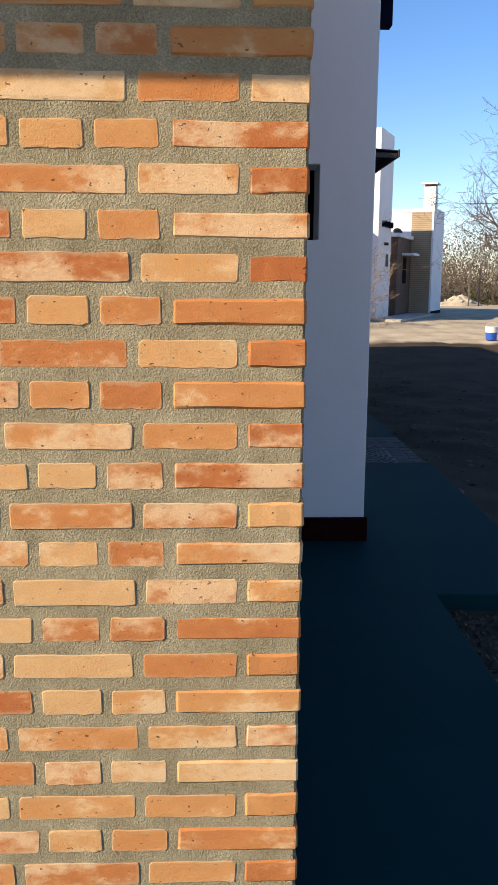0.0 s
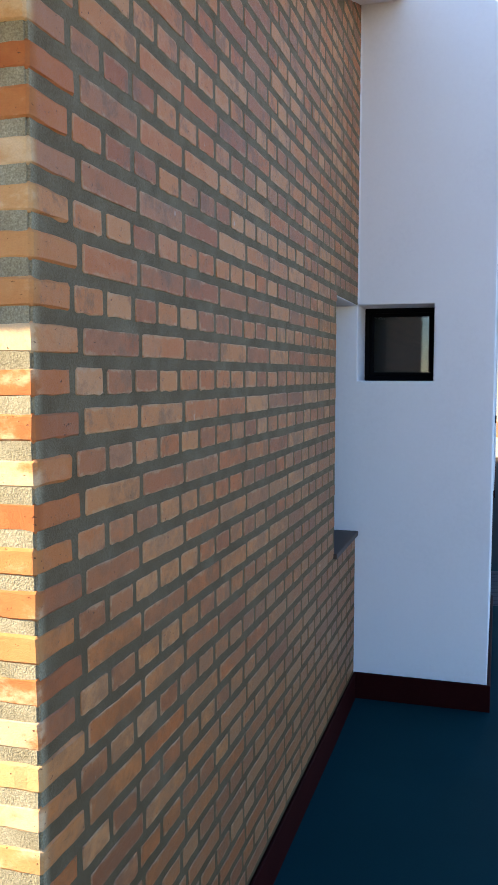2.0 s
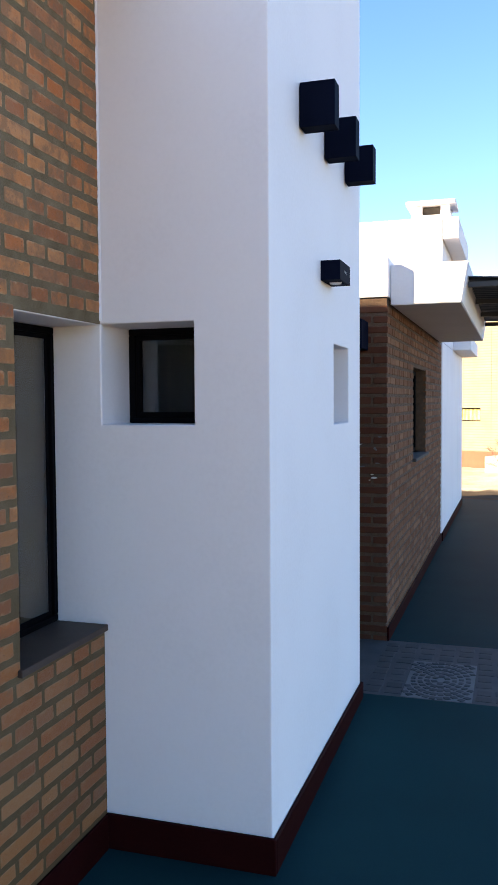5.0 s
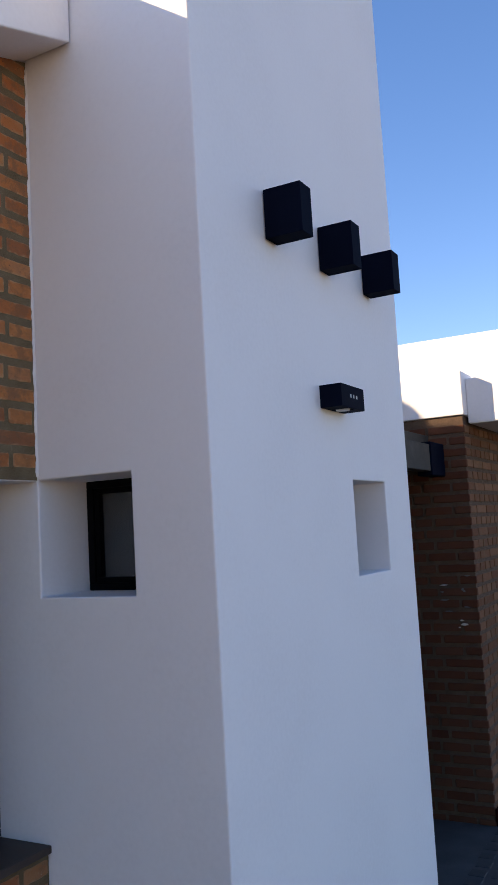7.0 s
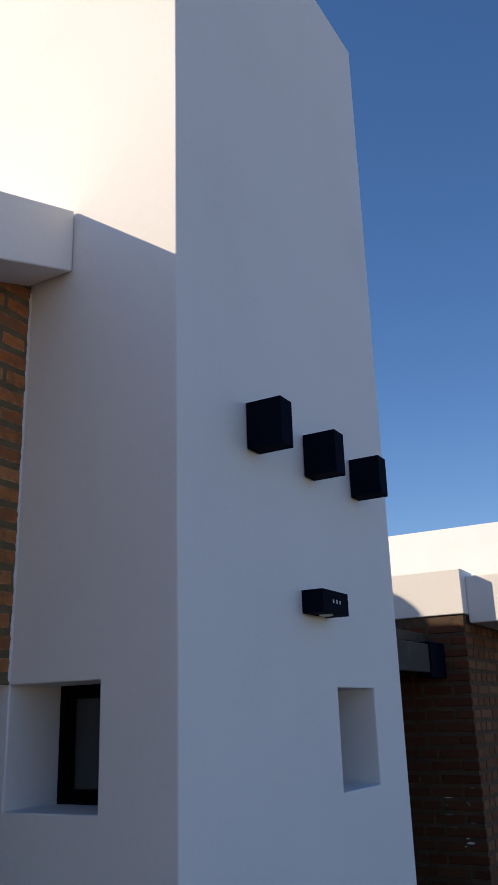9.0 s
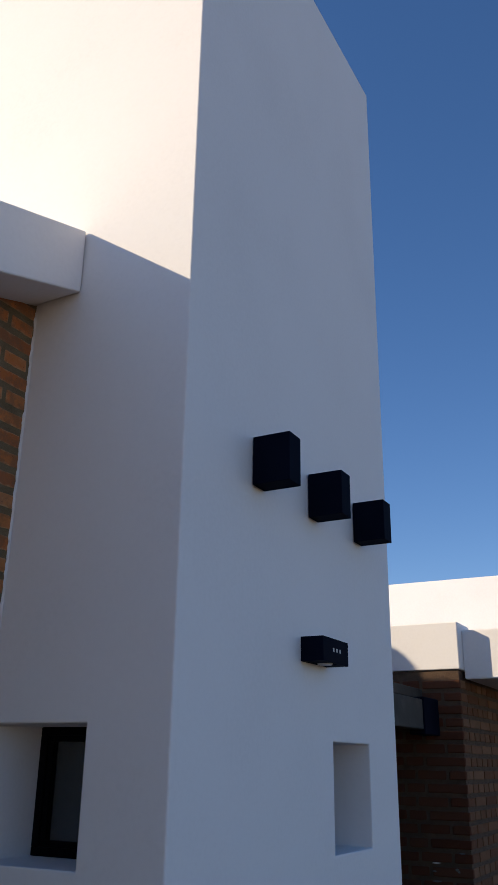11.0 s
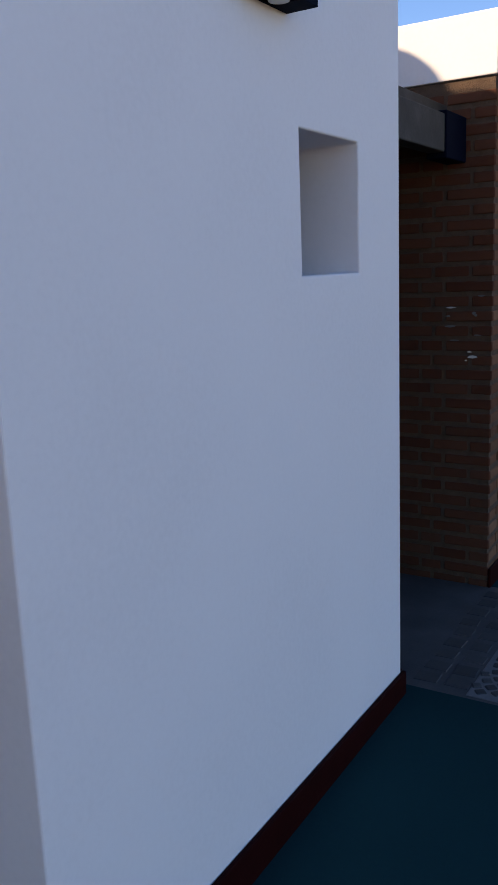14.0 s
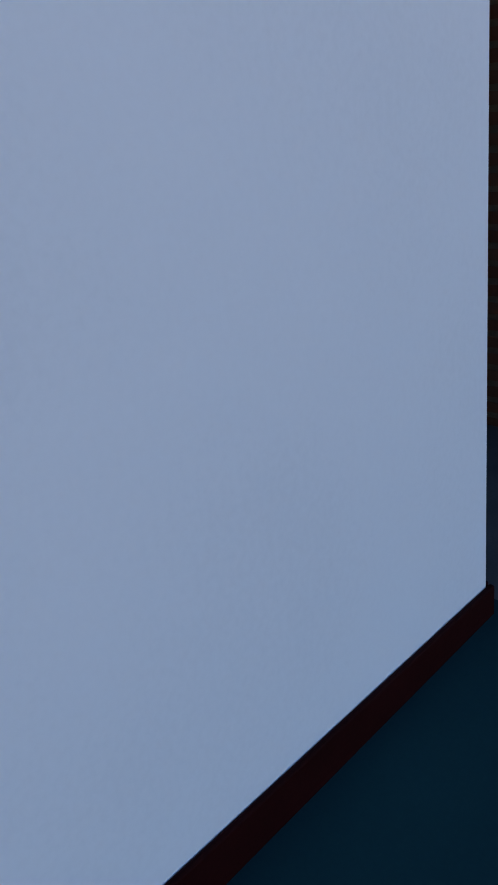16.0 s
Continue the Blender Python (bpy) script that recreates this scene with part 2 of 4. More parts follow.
shade_joints(MORTAR)
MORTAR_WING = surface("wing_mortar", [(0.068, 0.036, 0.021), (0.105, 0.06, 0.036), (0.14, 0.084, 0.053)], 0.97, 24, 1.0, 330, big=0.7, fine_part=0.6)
WHITE = surface("white_paint", [(0.735, 0.70, 0.695), (0.82, 0.785, 0.78), (0.86, 0.825, 0.82)], 0.75, 1.6, 0.05, 60, big=0.5)
GREEN = surface("green_floor_paint", [(0.0018, 0.027, 0.030), (0.0026, 0.037, 0.040), (0.004, 0.047, 0.049)], 0.66, 1.3, 0.05, 90, big=0.7, gloss=0.03)
RED = surface("red_skirting_paint", [(0.013, 0.0018, 0.002), (0.023, 0.0032, 0.003), (0.033, 0.005, 0.005)], 0.6, 5, 0.1, 90, gloss=0.03)
BLACK = surface("black_powder_coat", [(0.0022, 0.0035, 0.010), (0.0035, 0.0055, 0.014), (0.005, 0.0075, 0.019)], 0.6, 8, 0.05, 300, gloss=0.012)
FRAME = surface("black_window_frame", [(0.0018, 0.0018, 0.0024), (0.003, 0.003, 0.004), (0.005, 0.005, 0.006)], 0.65, 9, 0.04, 250, gloss=0.03)
SILL = surface("sill_stone", [(0.030, 0.017, 0.013), (0.048, 0.027, 0.020), (0.07, 0.042, 0.033)], 0.6, 12, 0.15, 150)
SOIL = surface("bare_soil", [(0.30, 0.23, 0.155), (0.42, 0.335, 0.235), (0.52, 0.43, 0.315), (0.60, 0.51, 0.385)], 0.97, 1.4, 0.8, 22, big=0.9, fine_part=0.5, gloss=0.05)


def shade_soil(m):
    """Paints the houses' shade into the soil; unevenly beyond it, the lot's dry sand."""
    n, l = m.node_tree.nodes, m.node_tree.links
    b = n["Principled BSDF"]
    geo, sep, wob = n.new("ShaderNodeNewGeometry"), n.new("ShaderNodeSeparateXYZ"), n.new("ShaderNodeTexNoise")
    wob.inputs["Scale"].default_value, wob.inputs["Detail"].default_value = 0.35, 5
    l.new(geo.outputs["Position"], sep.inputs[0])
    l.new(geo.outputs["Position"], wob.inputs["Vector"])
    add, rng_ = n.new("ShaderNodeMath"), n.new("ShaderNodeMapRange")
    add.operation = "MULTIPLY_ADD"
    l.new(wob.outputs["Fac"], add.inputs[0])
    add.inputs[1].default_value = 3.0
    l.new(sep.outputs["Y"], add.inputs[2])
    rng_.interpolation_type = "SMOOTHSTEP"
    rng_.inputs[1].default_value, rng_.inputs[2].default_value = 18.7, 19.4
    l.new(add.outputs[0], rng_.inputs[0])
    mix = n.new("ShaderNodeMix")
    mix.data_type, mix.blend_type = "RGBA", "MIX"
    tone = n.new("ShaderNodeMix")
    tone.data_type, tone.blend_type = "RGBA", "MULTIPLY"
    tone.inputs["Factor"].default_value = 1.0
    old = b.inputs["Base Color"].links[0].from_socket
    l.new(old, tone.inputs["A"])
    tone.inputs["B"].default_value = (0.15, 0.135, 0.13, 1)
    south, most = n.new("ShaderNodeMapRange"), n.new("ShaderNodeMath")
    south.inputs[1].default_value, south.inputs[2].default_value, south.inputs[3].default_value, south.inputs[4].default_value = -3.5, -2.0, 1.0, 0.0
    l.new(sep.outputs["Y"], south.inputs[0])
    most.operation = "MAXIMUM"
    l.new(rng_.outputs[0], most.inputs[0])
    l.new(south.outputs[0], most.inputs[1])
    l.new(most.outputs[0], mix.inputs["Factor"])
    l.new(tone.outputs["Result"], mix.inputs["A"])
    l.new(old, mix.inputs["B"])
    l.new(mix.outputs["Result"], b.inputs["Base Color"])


shade_soil(SOIL)
STONE = surface("rubble_stone", [(0.03, 0.025, 0.022), (0.055, 0.048, 0.042), (0.12, 0.105, 0.09)], 0.9, 7, 0.4, 90, pick="island", spread=0.7)
CONCRETE = surface("concrete", [(0.038, 0.034, 0.033), (0.062, 0.057, 0.055), (0.095, 0.088, 0.084)], 0.85, 5, 0.3, 110, big=0.7)
SLATE = surface("dark_paving_stone", [(0.026, 0.024, 0.024), (0.038, 0.035, 0.034), (0.054, 0.05, 0.048)], 0.75, 12, 0.25, 140, pick="object", spread=0.6)
PORCH = surface("pale_concrete", [(0.30, 0.28, 0.25), (0.40, 0.38, 0.34), (0.48, 0.46, 0.42)], 0.85, 5, 0.3, 110, big=0.7)
WOOD = surface("weathered_wood", [(0.008, 0.008, 0.008), (0.02, 0.019, 0.018), (0.055, 0.052, 0.05)], 0.75, 9, 0.3, 80, big=0.9)
SHEET = surface("dark_sheet_metal", [(0.012, 0.012, 0.013), (0.02, 0.02, 0.022), (0.035, 0.034, 0.034)], 0.5, 5, 0.1, 60)
LAMP_WHITE = surface("white_plastic", [(0.62, 0.60, 0.55), (0.70, 0.68, 0.63), (0.75, 0.73, 0.69)], 0.4, 20, 0.02, 200)
LENS = surface("frosted_lens", [(0.45, 0.45, 0.44), (0.55, 0.55, 0.54)], 0.25, 20, 0.0, 200)
CURTAIN = surface("curtain_cloth", [(0.45, 0.45, 0.42), (0.55, 0.55, 0.51), (0.62, 0.62, 0.58)], 0.95, 9, 0.2, 300)
CURTAIN_WARM = surface("warm_curtain_cloth", [(0.45, 0.28, 0.07), (0.60, 0.43, 0.15), (0.68, 0.53, 0.25)], 0.95, 9, 0.2, 300)
BARK = surface("bark", [(0.07, 0.052, 0.042), (0.12, 0.092, 0.075), (0.18, 0.145, 0.12)], 0.95, 12, 0.3, 80)
DRY = surface("dry_twigs", [(0.14, 0.085, 0.05), (0.22, 0.145, 0.085), (0.30, 0.21, 0.13)], 0.95, 5, 0.0, 60, pick="island")
SCRUB = surface("scrub_leaves", [(0.05, 0.033, 0.018), (0.09, 0.062, 0.034), (0.14, 0.10, 0.056)], 0.95, 2, 0.0, 60, pick="island")
OLIVE = surface("olive_leaves", [(0.05, 0.06, 0.02), (0.10, 0.11, 0.04), (0.15, 0.15, 0.06)], 0.9, 2, 0.0, 60, pick="island")
BLUE = surface("blue_plastic", [(0.01, 0.05, 0.30), (0.015, 0.08, 0.42), (0.03, 0.12, 0.5)], 0.4, 9, 0.03, 150)
# brighter copy of the skirting red, sunlight painted in for the far plinth
SUNLIT_RED = surface("sunlit_red_paint", [(0.26, 0.075, 0.04), (0.33, 0.10, 0.055), (0.38, 0.13, 0.075)], 0.8, 4, 0.1, 60)
# dark brown painted for the shade in the openings under chimney caps
GAP_DARK = surface("dark_gap_brown", [(0.05, 0.038, 0.028), (0.09, 0.07, 0.05), (0.12, 0.095, 0.07)], 0.95, 9, 0.2, 80)
GROUT = surface("pale_grout", [(0.10, 0.096, 0.093), (0.14, 0.134, 0.13), (0.18, 0.172, 0.165)], 0.9, 9, 0.3, 140)
PANE_BACKING = surface("grey_pane_backing", [(0.04, 0.04, 0.042), (0.055, 0.055, 0.058), (0.07, 0.07, 0.072)], 0.9, 5, 0.1, 200)
# near black: the darkness of closed spaces is painted into the colour
ROOM = surface("painted_dark_inside", [(0.014, 0.014, 0.014), (0.02, 0.02, 0.02)], 0.9, 3, 0.05, 80)


def glass(name, tint):
    m = bpy.data.materials.new(name)
    m.use_nodes = True
    b = m.node_tree.nodes["Principled BSDF"]
    b.inputs["Base Color"].default_value = (*tint, 1)
    b.inputs["Roughness"].default_value = 0.03
    b.inputs["IOR"].default_value = 1.5
    b.inputs["Transmission Weight"].default_value = 1.0
    return m


GLASS = glass("window_glass", (0.75, 0.78, 0.78))


# ---- builders ----
def part(name, bm, material, parent=None, label=""):
    me = bpy.data.meshes.new(name)
    bmesh.ops.recalc_face_normals(bm, faces=bm.faces)
    bm.to_mesh(me)
    bm.free()
    me.materials.append(material)
    ob = new(name, me)
    ob.parent = parent
    if label:
        ob["label"] = label
    return ob


def empty(name, label, category, group="", kind=""):
    return tagged(new(name), label, category, group, kind)


def slab(bm, x0, y0, z0, x1, y1, z1, bevel=0.0, seg=1, m=None):
    """One box, with its edges bevelled, added to bm."""
    made = bmesh.ops.create_cube(bm, size=1, matrix=Matrix.LocRotScale(((x0 + x1) / 2, (y0 + y1) / 2, (z0 + z1) / 2), None, (x1 - x0, y1 - y0, z1 - z0)))
    vs = made["verts"]
    if m is not None:
        bmesh.ops.transform(bm, matrix=m, verts=vs)
    if bevel:
        es = list({e for v in vs for e in v.link_edges})
        bmesh.ops.bevel(bm, geom=es, offset=bevel, segments=seg, profile=0.5, affect="EDGES")
    return bm


def box(name, x0, y0, z0, x1, y1, z1, material, parent=None, bevel=0.004, seg=1, label="", m=None):
    return part(name, slab(bmesh.new(), x0, y0, z0, x1, y1, z1, bevel, seg, m), material, parent, label)


def cells(xs, ys, zs, hollow, bevel=0.0, m=None):
    """A solid cut along planes, less the hollow boxes: only its outer faces, with rounded arrises."""
    def full(i, j, k):
        if not (0 <= i < len(xs) - 1 and 0 <= j < len(ys) - 1 and 0 <= k < len(zs) - 1):
            return False
        c = ((xs[i] + xs[i + 1]) / 2, (ys[j] + ys[j + 1]) / 2, (zs[k] + zs[k + 1]) / 2)
        return not any(h[0] < c[0] < h[3] and h[1] < c[1] < h[4] and h[2] < c[2] < h[5] for h in hollow)
    bm = bmesh.new()
    seen = {}

    def vert(i, j, k):
        if (i, j, k) not in seen:
            seen[i, j, k] = bm.verts.new((xs[i], ys[j], zs[k]))
        return seen[i, j, k]
    for i in range(len(xs) - 1):
        for j in range(len(ys) - 1):
            for k in range(len(zs) - 1):
                if not full(i, j, k):
                    continue
                for (a, b, c), quad in (((-1, 0, 0), ((0, 0, 0), (0, 0, 1), (0, 1, 1), (0, 1, 0))), ((1, 0, 0), ((1, 0, 0), (1, 1, 0), (1, 1, 1), (1, 0, 1))),
                                        ((0, -1, 0), ((0, 0, 0), (1, 0, 0), (1, 0, 1), (0, 0, 1))), ((0, 1, 0), ((0, 1, 0), (0, 1, 1), (1, 1, 1), (1, 1, 0))),
                                        ((0, 0, -1), ((0, 0, 0), (0, 1, 0), (1, 1, 0), (1, 0, 0))), ((0, 0, 1), ((0, 0, 1), (1, 0, 1), (1, 1, 1), (0, 1, 1)))):
                    if not full(i + a, j + b, k + c):
                        bm.faces.new([vert(i + p, j + q, k + r) for p, q, r in quad])
    bmesh.ops.dissolve_limit(bm, angle_limit=0.01, verts=bm.verts, edges=bm.edges)
    if bevel:
        sharp = [e for e in bm.edges if len(e.link_faces) == 2 and e.calc_face_angle(0) > 0.5]
        bmesh.ops.bevel(bm, geom=sharp, offset=bevel, segments=3, profile=0.5, affect="EDGES")
    if m is not None:
        bm.transform(m)
    return bm


# ---- brickwork: each piece lies face to -y, with its middle at the origin ----
PITCH, BRICK_H, COURSE_0 = 0.07086, 0.0465, 1.7484
rng = random.Random(7)


def brick_shape(w, h, d):
    j = lambda s: rng.uniform(-s, s)
    c = 0.004
    x, z = w / 2, h / 2
    side = lambda u, v: [(x * u * f + j(w * .02), v + j(.0014)) for f in (-0.75, -0.4, 0.0, 0.4, 0.75)]
    ring = ([(-x + c + j(.002), -z + j(.0012))] + side(1, -z) + [(x - c + j(.002), -z + j(.0012)), (x + j(.0012), -z + c + j(.001)), (x + j(.0012), z - c + j(.001)),
            (x - c + j(.002), z + j(.0012))] + side(-1, z) + [(-x + c + j(.002), z + j(.0012)), (-x + j(.0012), z - c + j(.001)), (-x + j(.0012), -z + c + j(.001))])
    n = len(ring)
    inset = lambda v, s: v - math.copysign(min(s, abs(v)), v)
    verts = [(inset(a, .0016 + j(.0006)), j(.0003), inset(b, .0013 + j(.0006))) for a, b in ring] + [(a, .0013, b) for a, b in ring] + [(a, d, b) for a, b in ring]
    faces = [list(range(n))]
    for r in (0, n):
        faces += [[r + k, r + n + k, r + n + (k + 1) % n, r + (k + 1) % n] for k in range(n)]
    return verts, faces


def shape_mesh(name, verts, faces, material, spots=None):
    me = bpy.data.meshes.new(name)
    me.from_pydata(verts, [], faces)
    if spots:
        me.attributes.new("spot", "FLOAT_VECTOR", "POINT").data.foreach_set("vector", [c for p in spots for c in p])
    me.materials.append(material)
    return me


SIZES = {"stretcher": 0.229, "header": 0.104, "three_quarter": 0.167}
SHAPES = {k: [brick_shape(w, BRICK_H, 0.03) for _ in range(7)] for k, w in SIZES.items()}


def kind_of(w):
    return "stretcher" if w > 0.19 else "header" if w < 0.135 else "three_quarter"


class Bricks:
    """Pieces of one wall: the near ones as objects under it, the rest joined."""

    def __init__(self, wall, single, many):
        self.wall, self.single, self.many = wall, single, many
        self.meshes = {k: [shape_mesh("brick", v, f, single, self.on_face(k, v)) for v, f in s] for k, s in SHAPES.items()}
        self.verts, self.faces, self.spots, self.count = [], [], [], 0

    @staticmethod
    def on_face(k, verts):
        """For each vertex: its place on the brick's face and the face's half length."""
        return [(p[0], p[2], SIZES[k] / 2) for p in verts]

    def lay(self, w, m, near):
        k = kind_of(w)
        pick = rng.randrange(7)
        flip = rng.choice((1, -1))
        m = m @ Matrix.Translation((0, -rng.uniform(-0.0007, 0.001), rng.uniform(-.0012, .0012))) @ pose(0, 0, 0, 0, rng.uniform(-.35, .35), 0) @ Matrix.Diagonal((w / SIZES[k], 1, rng.uniform(0.96, 1.04), 1))
        if near and self.count < 300:
            ob = new("brick", self.meshes[k][pick])
            ob.parent = self.wall
            ob.matrix_basis = m
            self.count += 1
        else:
            base = len(self.verts)
            v, f = SHAPES[k][pick]
            self.verts += [tuple(m @ Vector(p)) for p in v]
            self.spots += self.on_face(k, v)
            self.faces += [[base + q for q in face] for face in f]

    def corner(self, x, y, z, a, b, near):
        """A brick round the arris: a long on the face to -y, b long on the face to +x."""
        bm = bmesh.new()
        o = lambda: rng.uniform(-0.0005, 0.003)
        slab(bm, x - a, y - o(), z - BRICK_H / 2 + rng.uniform(-.001, .001), x + o(), y + b, z + BRICK_H / 2 + rng.uniform(-.001, .001))
        long = [e for e in bm.edges if abs((e.verts[0].co - e.verts[1].co).z) < 0.01]
        bmesh.ops.subdivide_edges(bm, edges=long, cuts=3, use_grid_fill=True)
        arris = [e for e in bm.edges if len(e.link_faces) == 2 and e.calc_face_angle(0) > 0.5]
        bmesh.ops.bevel(bm, geom=arris, offset=rng.uniform(0.0035, 0.006), segments=1, affect="EDGES", clamp_overlap=True)
        for v in bm.verts:
            v.co += Vector((rng.uniform(-.001, .001), rng.uniform(-.001, .001), rng.uniform(-.0016, .0016)))
        if near and self.count < 300:
            part("brick", bm, self.single, self.wall)
            self.count += 1
        else:
            base = len(self.verts)
            bm.verts.index_update()
            self.verts += [tuple(v.co) for v in bm.verts]
            self.spots += [(0.0, 0.0, 0.0)] * len(bm.verts)
            self.faces += [[base + v.index for v in f.verts] for f in bm.faces]
            bm.free()

    def rest(self):
        ob = new("bricks", shape_mesh("bricks", self.verts, self.faces, self.many, self.spots))
        ob.parent = self.wall
        tagged(ob, kind="stuff")


def spans(start, steps, end):
    """Lengths laid one after another with 17 mm joints, cut at end."""
    at, k = start, 0
    while at < end - 0.03:
        w = steps[k % len(steps)] + rng.uniform(-.004, .004)
        stop = min(at + w, end)
        if stop - at > 0.03:
            yield at, stop
        at = stop + 0.0185
        k += 1


def side_rows(odd, length):
    return (0.168, [0.229], 0.148) if not odd else (0.1385, [0.105], 0.12)


def brick_wall(wall, single, many, x, y, z0, z1, left, back, near_front, near_side, holes=(), cap=lambda y: 9.0):
    """Facing bricks on both faces at the arris (x, y): to -y as far as left, to +x as far as back."""
    work = Bricks(wall, single, many)
    lo, hi = math.ceil((COURSE_0 - z1 + BRICK_H / 2) / PITCH), math.floor((COURSE_0 - z0 - BRICK_H / 2) / PITCH)
    for i in range(lo, hi + 1):
        z, odd = COURSE_0 - PITCH * i, i % 2
        start, steps, first = side_rows(odd, back - y)
        if z + BRICK_H / 2 < cap(y):
            work.corner(x, y, z, 0.226 if odd else 0.099, first, near_front(0, z) or near_side(0, z))
        front = spans(0.245, [0.101, 0.103, 0.226], x - left) if odd else spans(0.115, [0.167, 0.217, 0.21], x - left)
        for a, b in front:
            if z + BRICK_H / 2 > cap(y):
                break
            work.lay(b - a, Matrix.Translation((x - (a + b) / 2, y, z)), near_front(a, z))
        for a, b in spans(start, steps, back - y):
            for h0, h1, hz0, hz1 in holes:
                if hz0 - 0.01 < z < hz1 + 0.01:
                    if a >= h0 - y and b <= h1 - y:
                        a = b
                    elif a < h0 - y < b:
                        b = h0 - y
                    elif a < h1 - y < b:
                        a = h1 - y
            if b - a > 0.03 and z + BRICK_H / 2 < cap(y + a):
                work.lay(b - a, Matrix.Translation((x, y + (a + b) / 2, z)) @ pose(0, 0, 0, 0, 0, 90), near_side(a, z))
    work.rest()


# ---- ground ----
def height(x, y):
    rise = 0.36 * min(1.0, max(0.0, (y - 13.0) / 11.0)) * (min(1.0, max(0.08, (x - 0.5) / 3.0)) if y < 40 else 1.0)
    rough = max(0.0, min(1.0, (x - 0.85) * 2.5)) if y < 15 else 1.0
    p = Vector((x, y, 0))
    z = -0.075 + rise + rough * (0.05 * noise.noise(p * 0.8) + 0.035 * noise.noise(p * 2.3) + 0.018 * noise.noise(p * 6.5))
    return z


def ground():
    def axis(lo, a, b, hi, fine, coarse):
        return sorted({*np.round(np.arange(a, b, fine), 3), *[round(a - coarse * (1.35 ** k - 1), 2) for k in range(1, 30) if a - coarse * (1.35 ** k - 1) > lo], lo,
                       *[round(b + coarse * (1.35 ** k - 1), 2) for k in range(0, 30) if b + coarse * (1.35 ** k - 1) < hi], hi})
    xs, ys = axis(-600, 0.3, 7.0, 600, 0.09, 1.0), axis(-600, -2.5, 12.0, 900, 0.1, 0.6)
    verts = [(x, y, height(x, y)) for y in ys for x in xs]
    w = len(xs)
    faces = [(r * w + c, r * w + c + 1, (r + 1) * w + c + 1, (r + 1) * w + c) for r in range(len(ys) - 1) for c in range(w - 1)]
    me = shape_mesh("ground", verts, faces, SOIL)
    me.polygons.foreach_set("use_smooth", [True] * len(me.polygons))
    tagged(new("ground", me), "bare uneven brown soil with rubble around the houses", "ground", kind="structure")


ground()


def rubble():
    """Stones and clods on the bare soil beside the walkway."""
    verts, faces = [], []
    r = random.Random(11)
    for k in range(900):
        y = r.uniform(-0.6, 15) if k % 3 else r.uniform(-0.3, 2.3)
        x = (0.9 if y < 2.25 else 1.56) + abs(r.gauss(0, 0.9))
        s = r.uniform(0.004, 0.02) if r.random() < 0.93 else r.uniform(0.02, 0.045)
        bm = bmesh.new()
        bmesh.ops.create_icosphere(bm, subdivisions=1, radius=s)
        base = len(verts)
        for v in bm.verts:
            v.co = Vector((v.co.x * r.uniform(.7, 1.3), v.co.y * r.uniform(.7, 1.3), v.co.z * r.uniform(.4, .8)))
            verts.append((v.co.x + x, v.co.y + y, v.co.z + height(x, y) + s * 0.15))
        bm.verts.index_update()
        faces += [[base + v.index for v in f.verts] for f in bm.faces]
        bm.free()
    tagged(new("rubble", shape_mesh("rubble", verts, faces, STONE)), "scattered grey and brown stones on bare soil", "rubble", kind="stuff")


rubble()

# ---- walkways ----
TX, TF, TE = 0.667, 3.095, 4.905


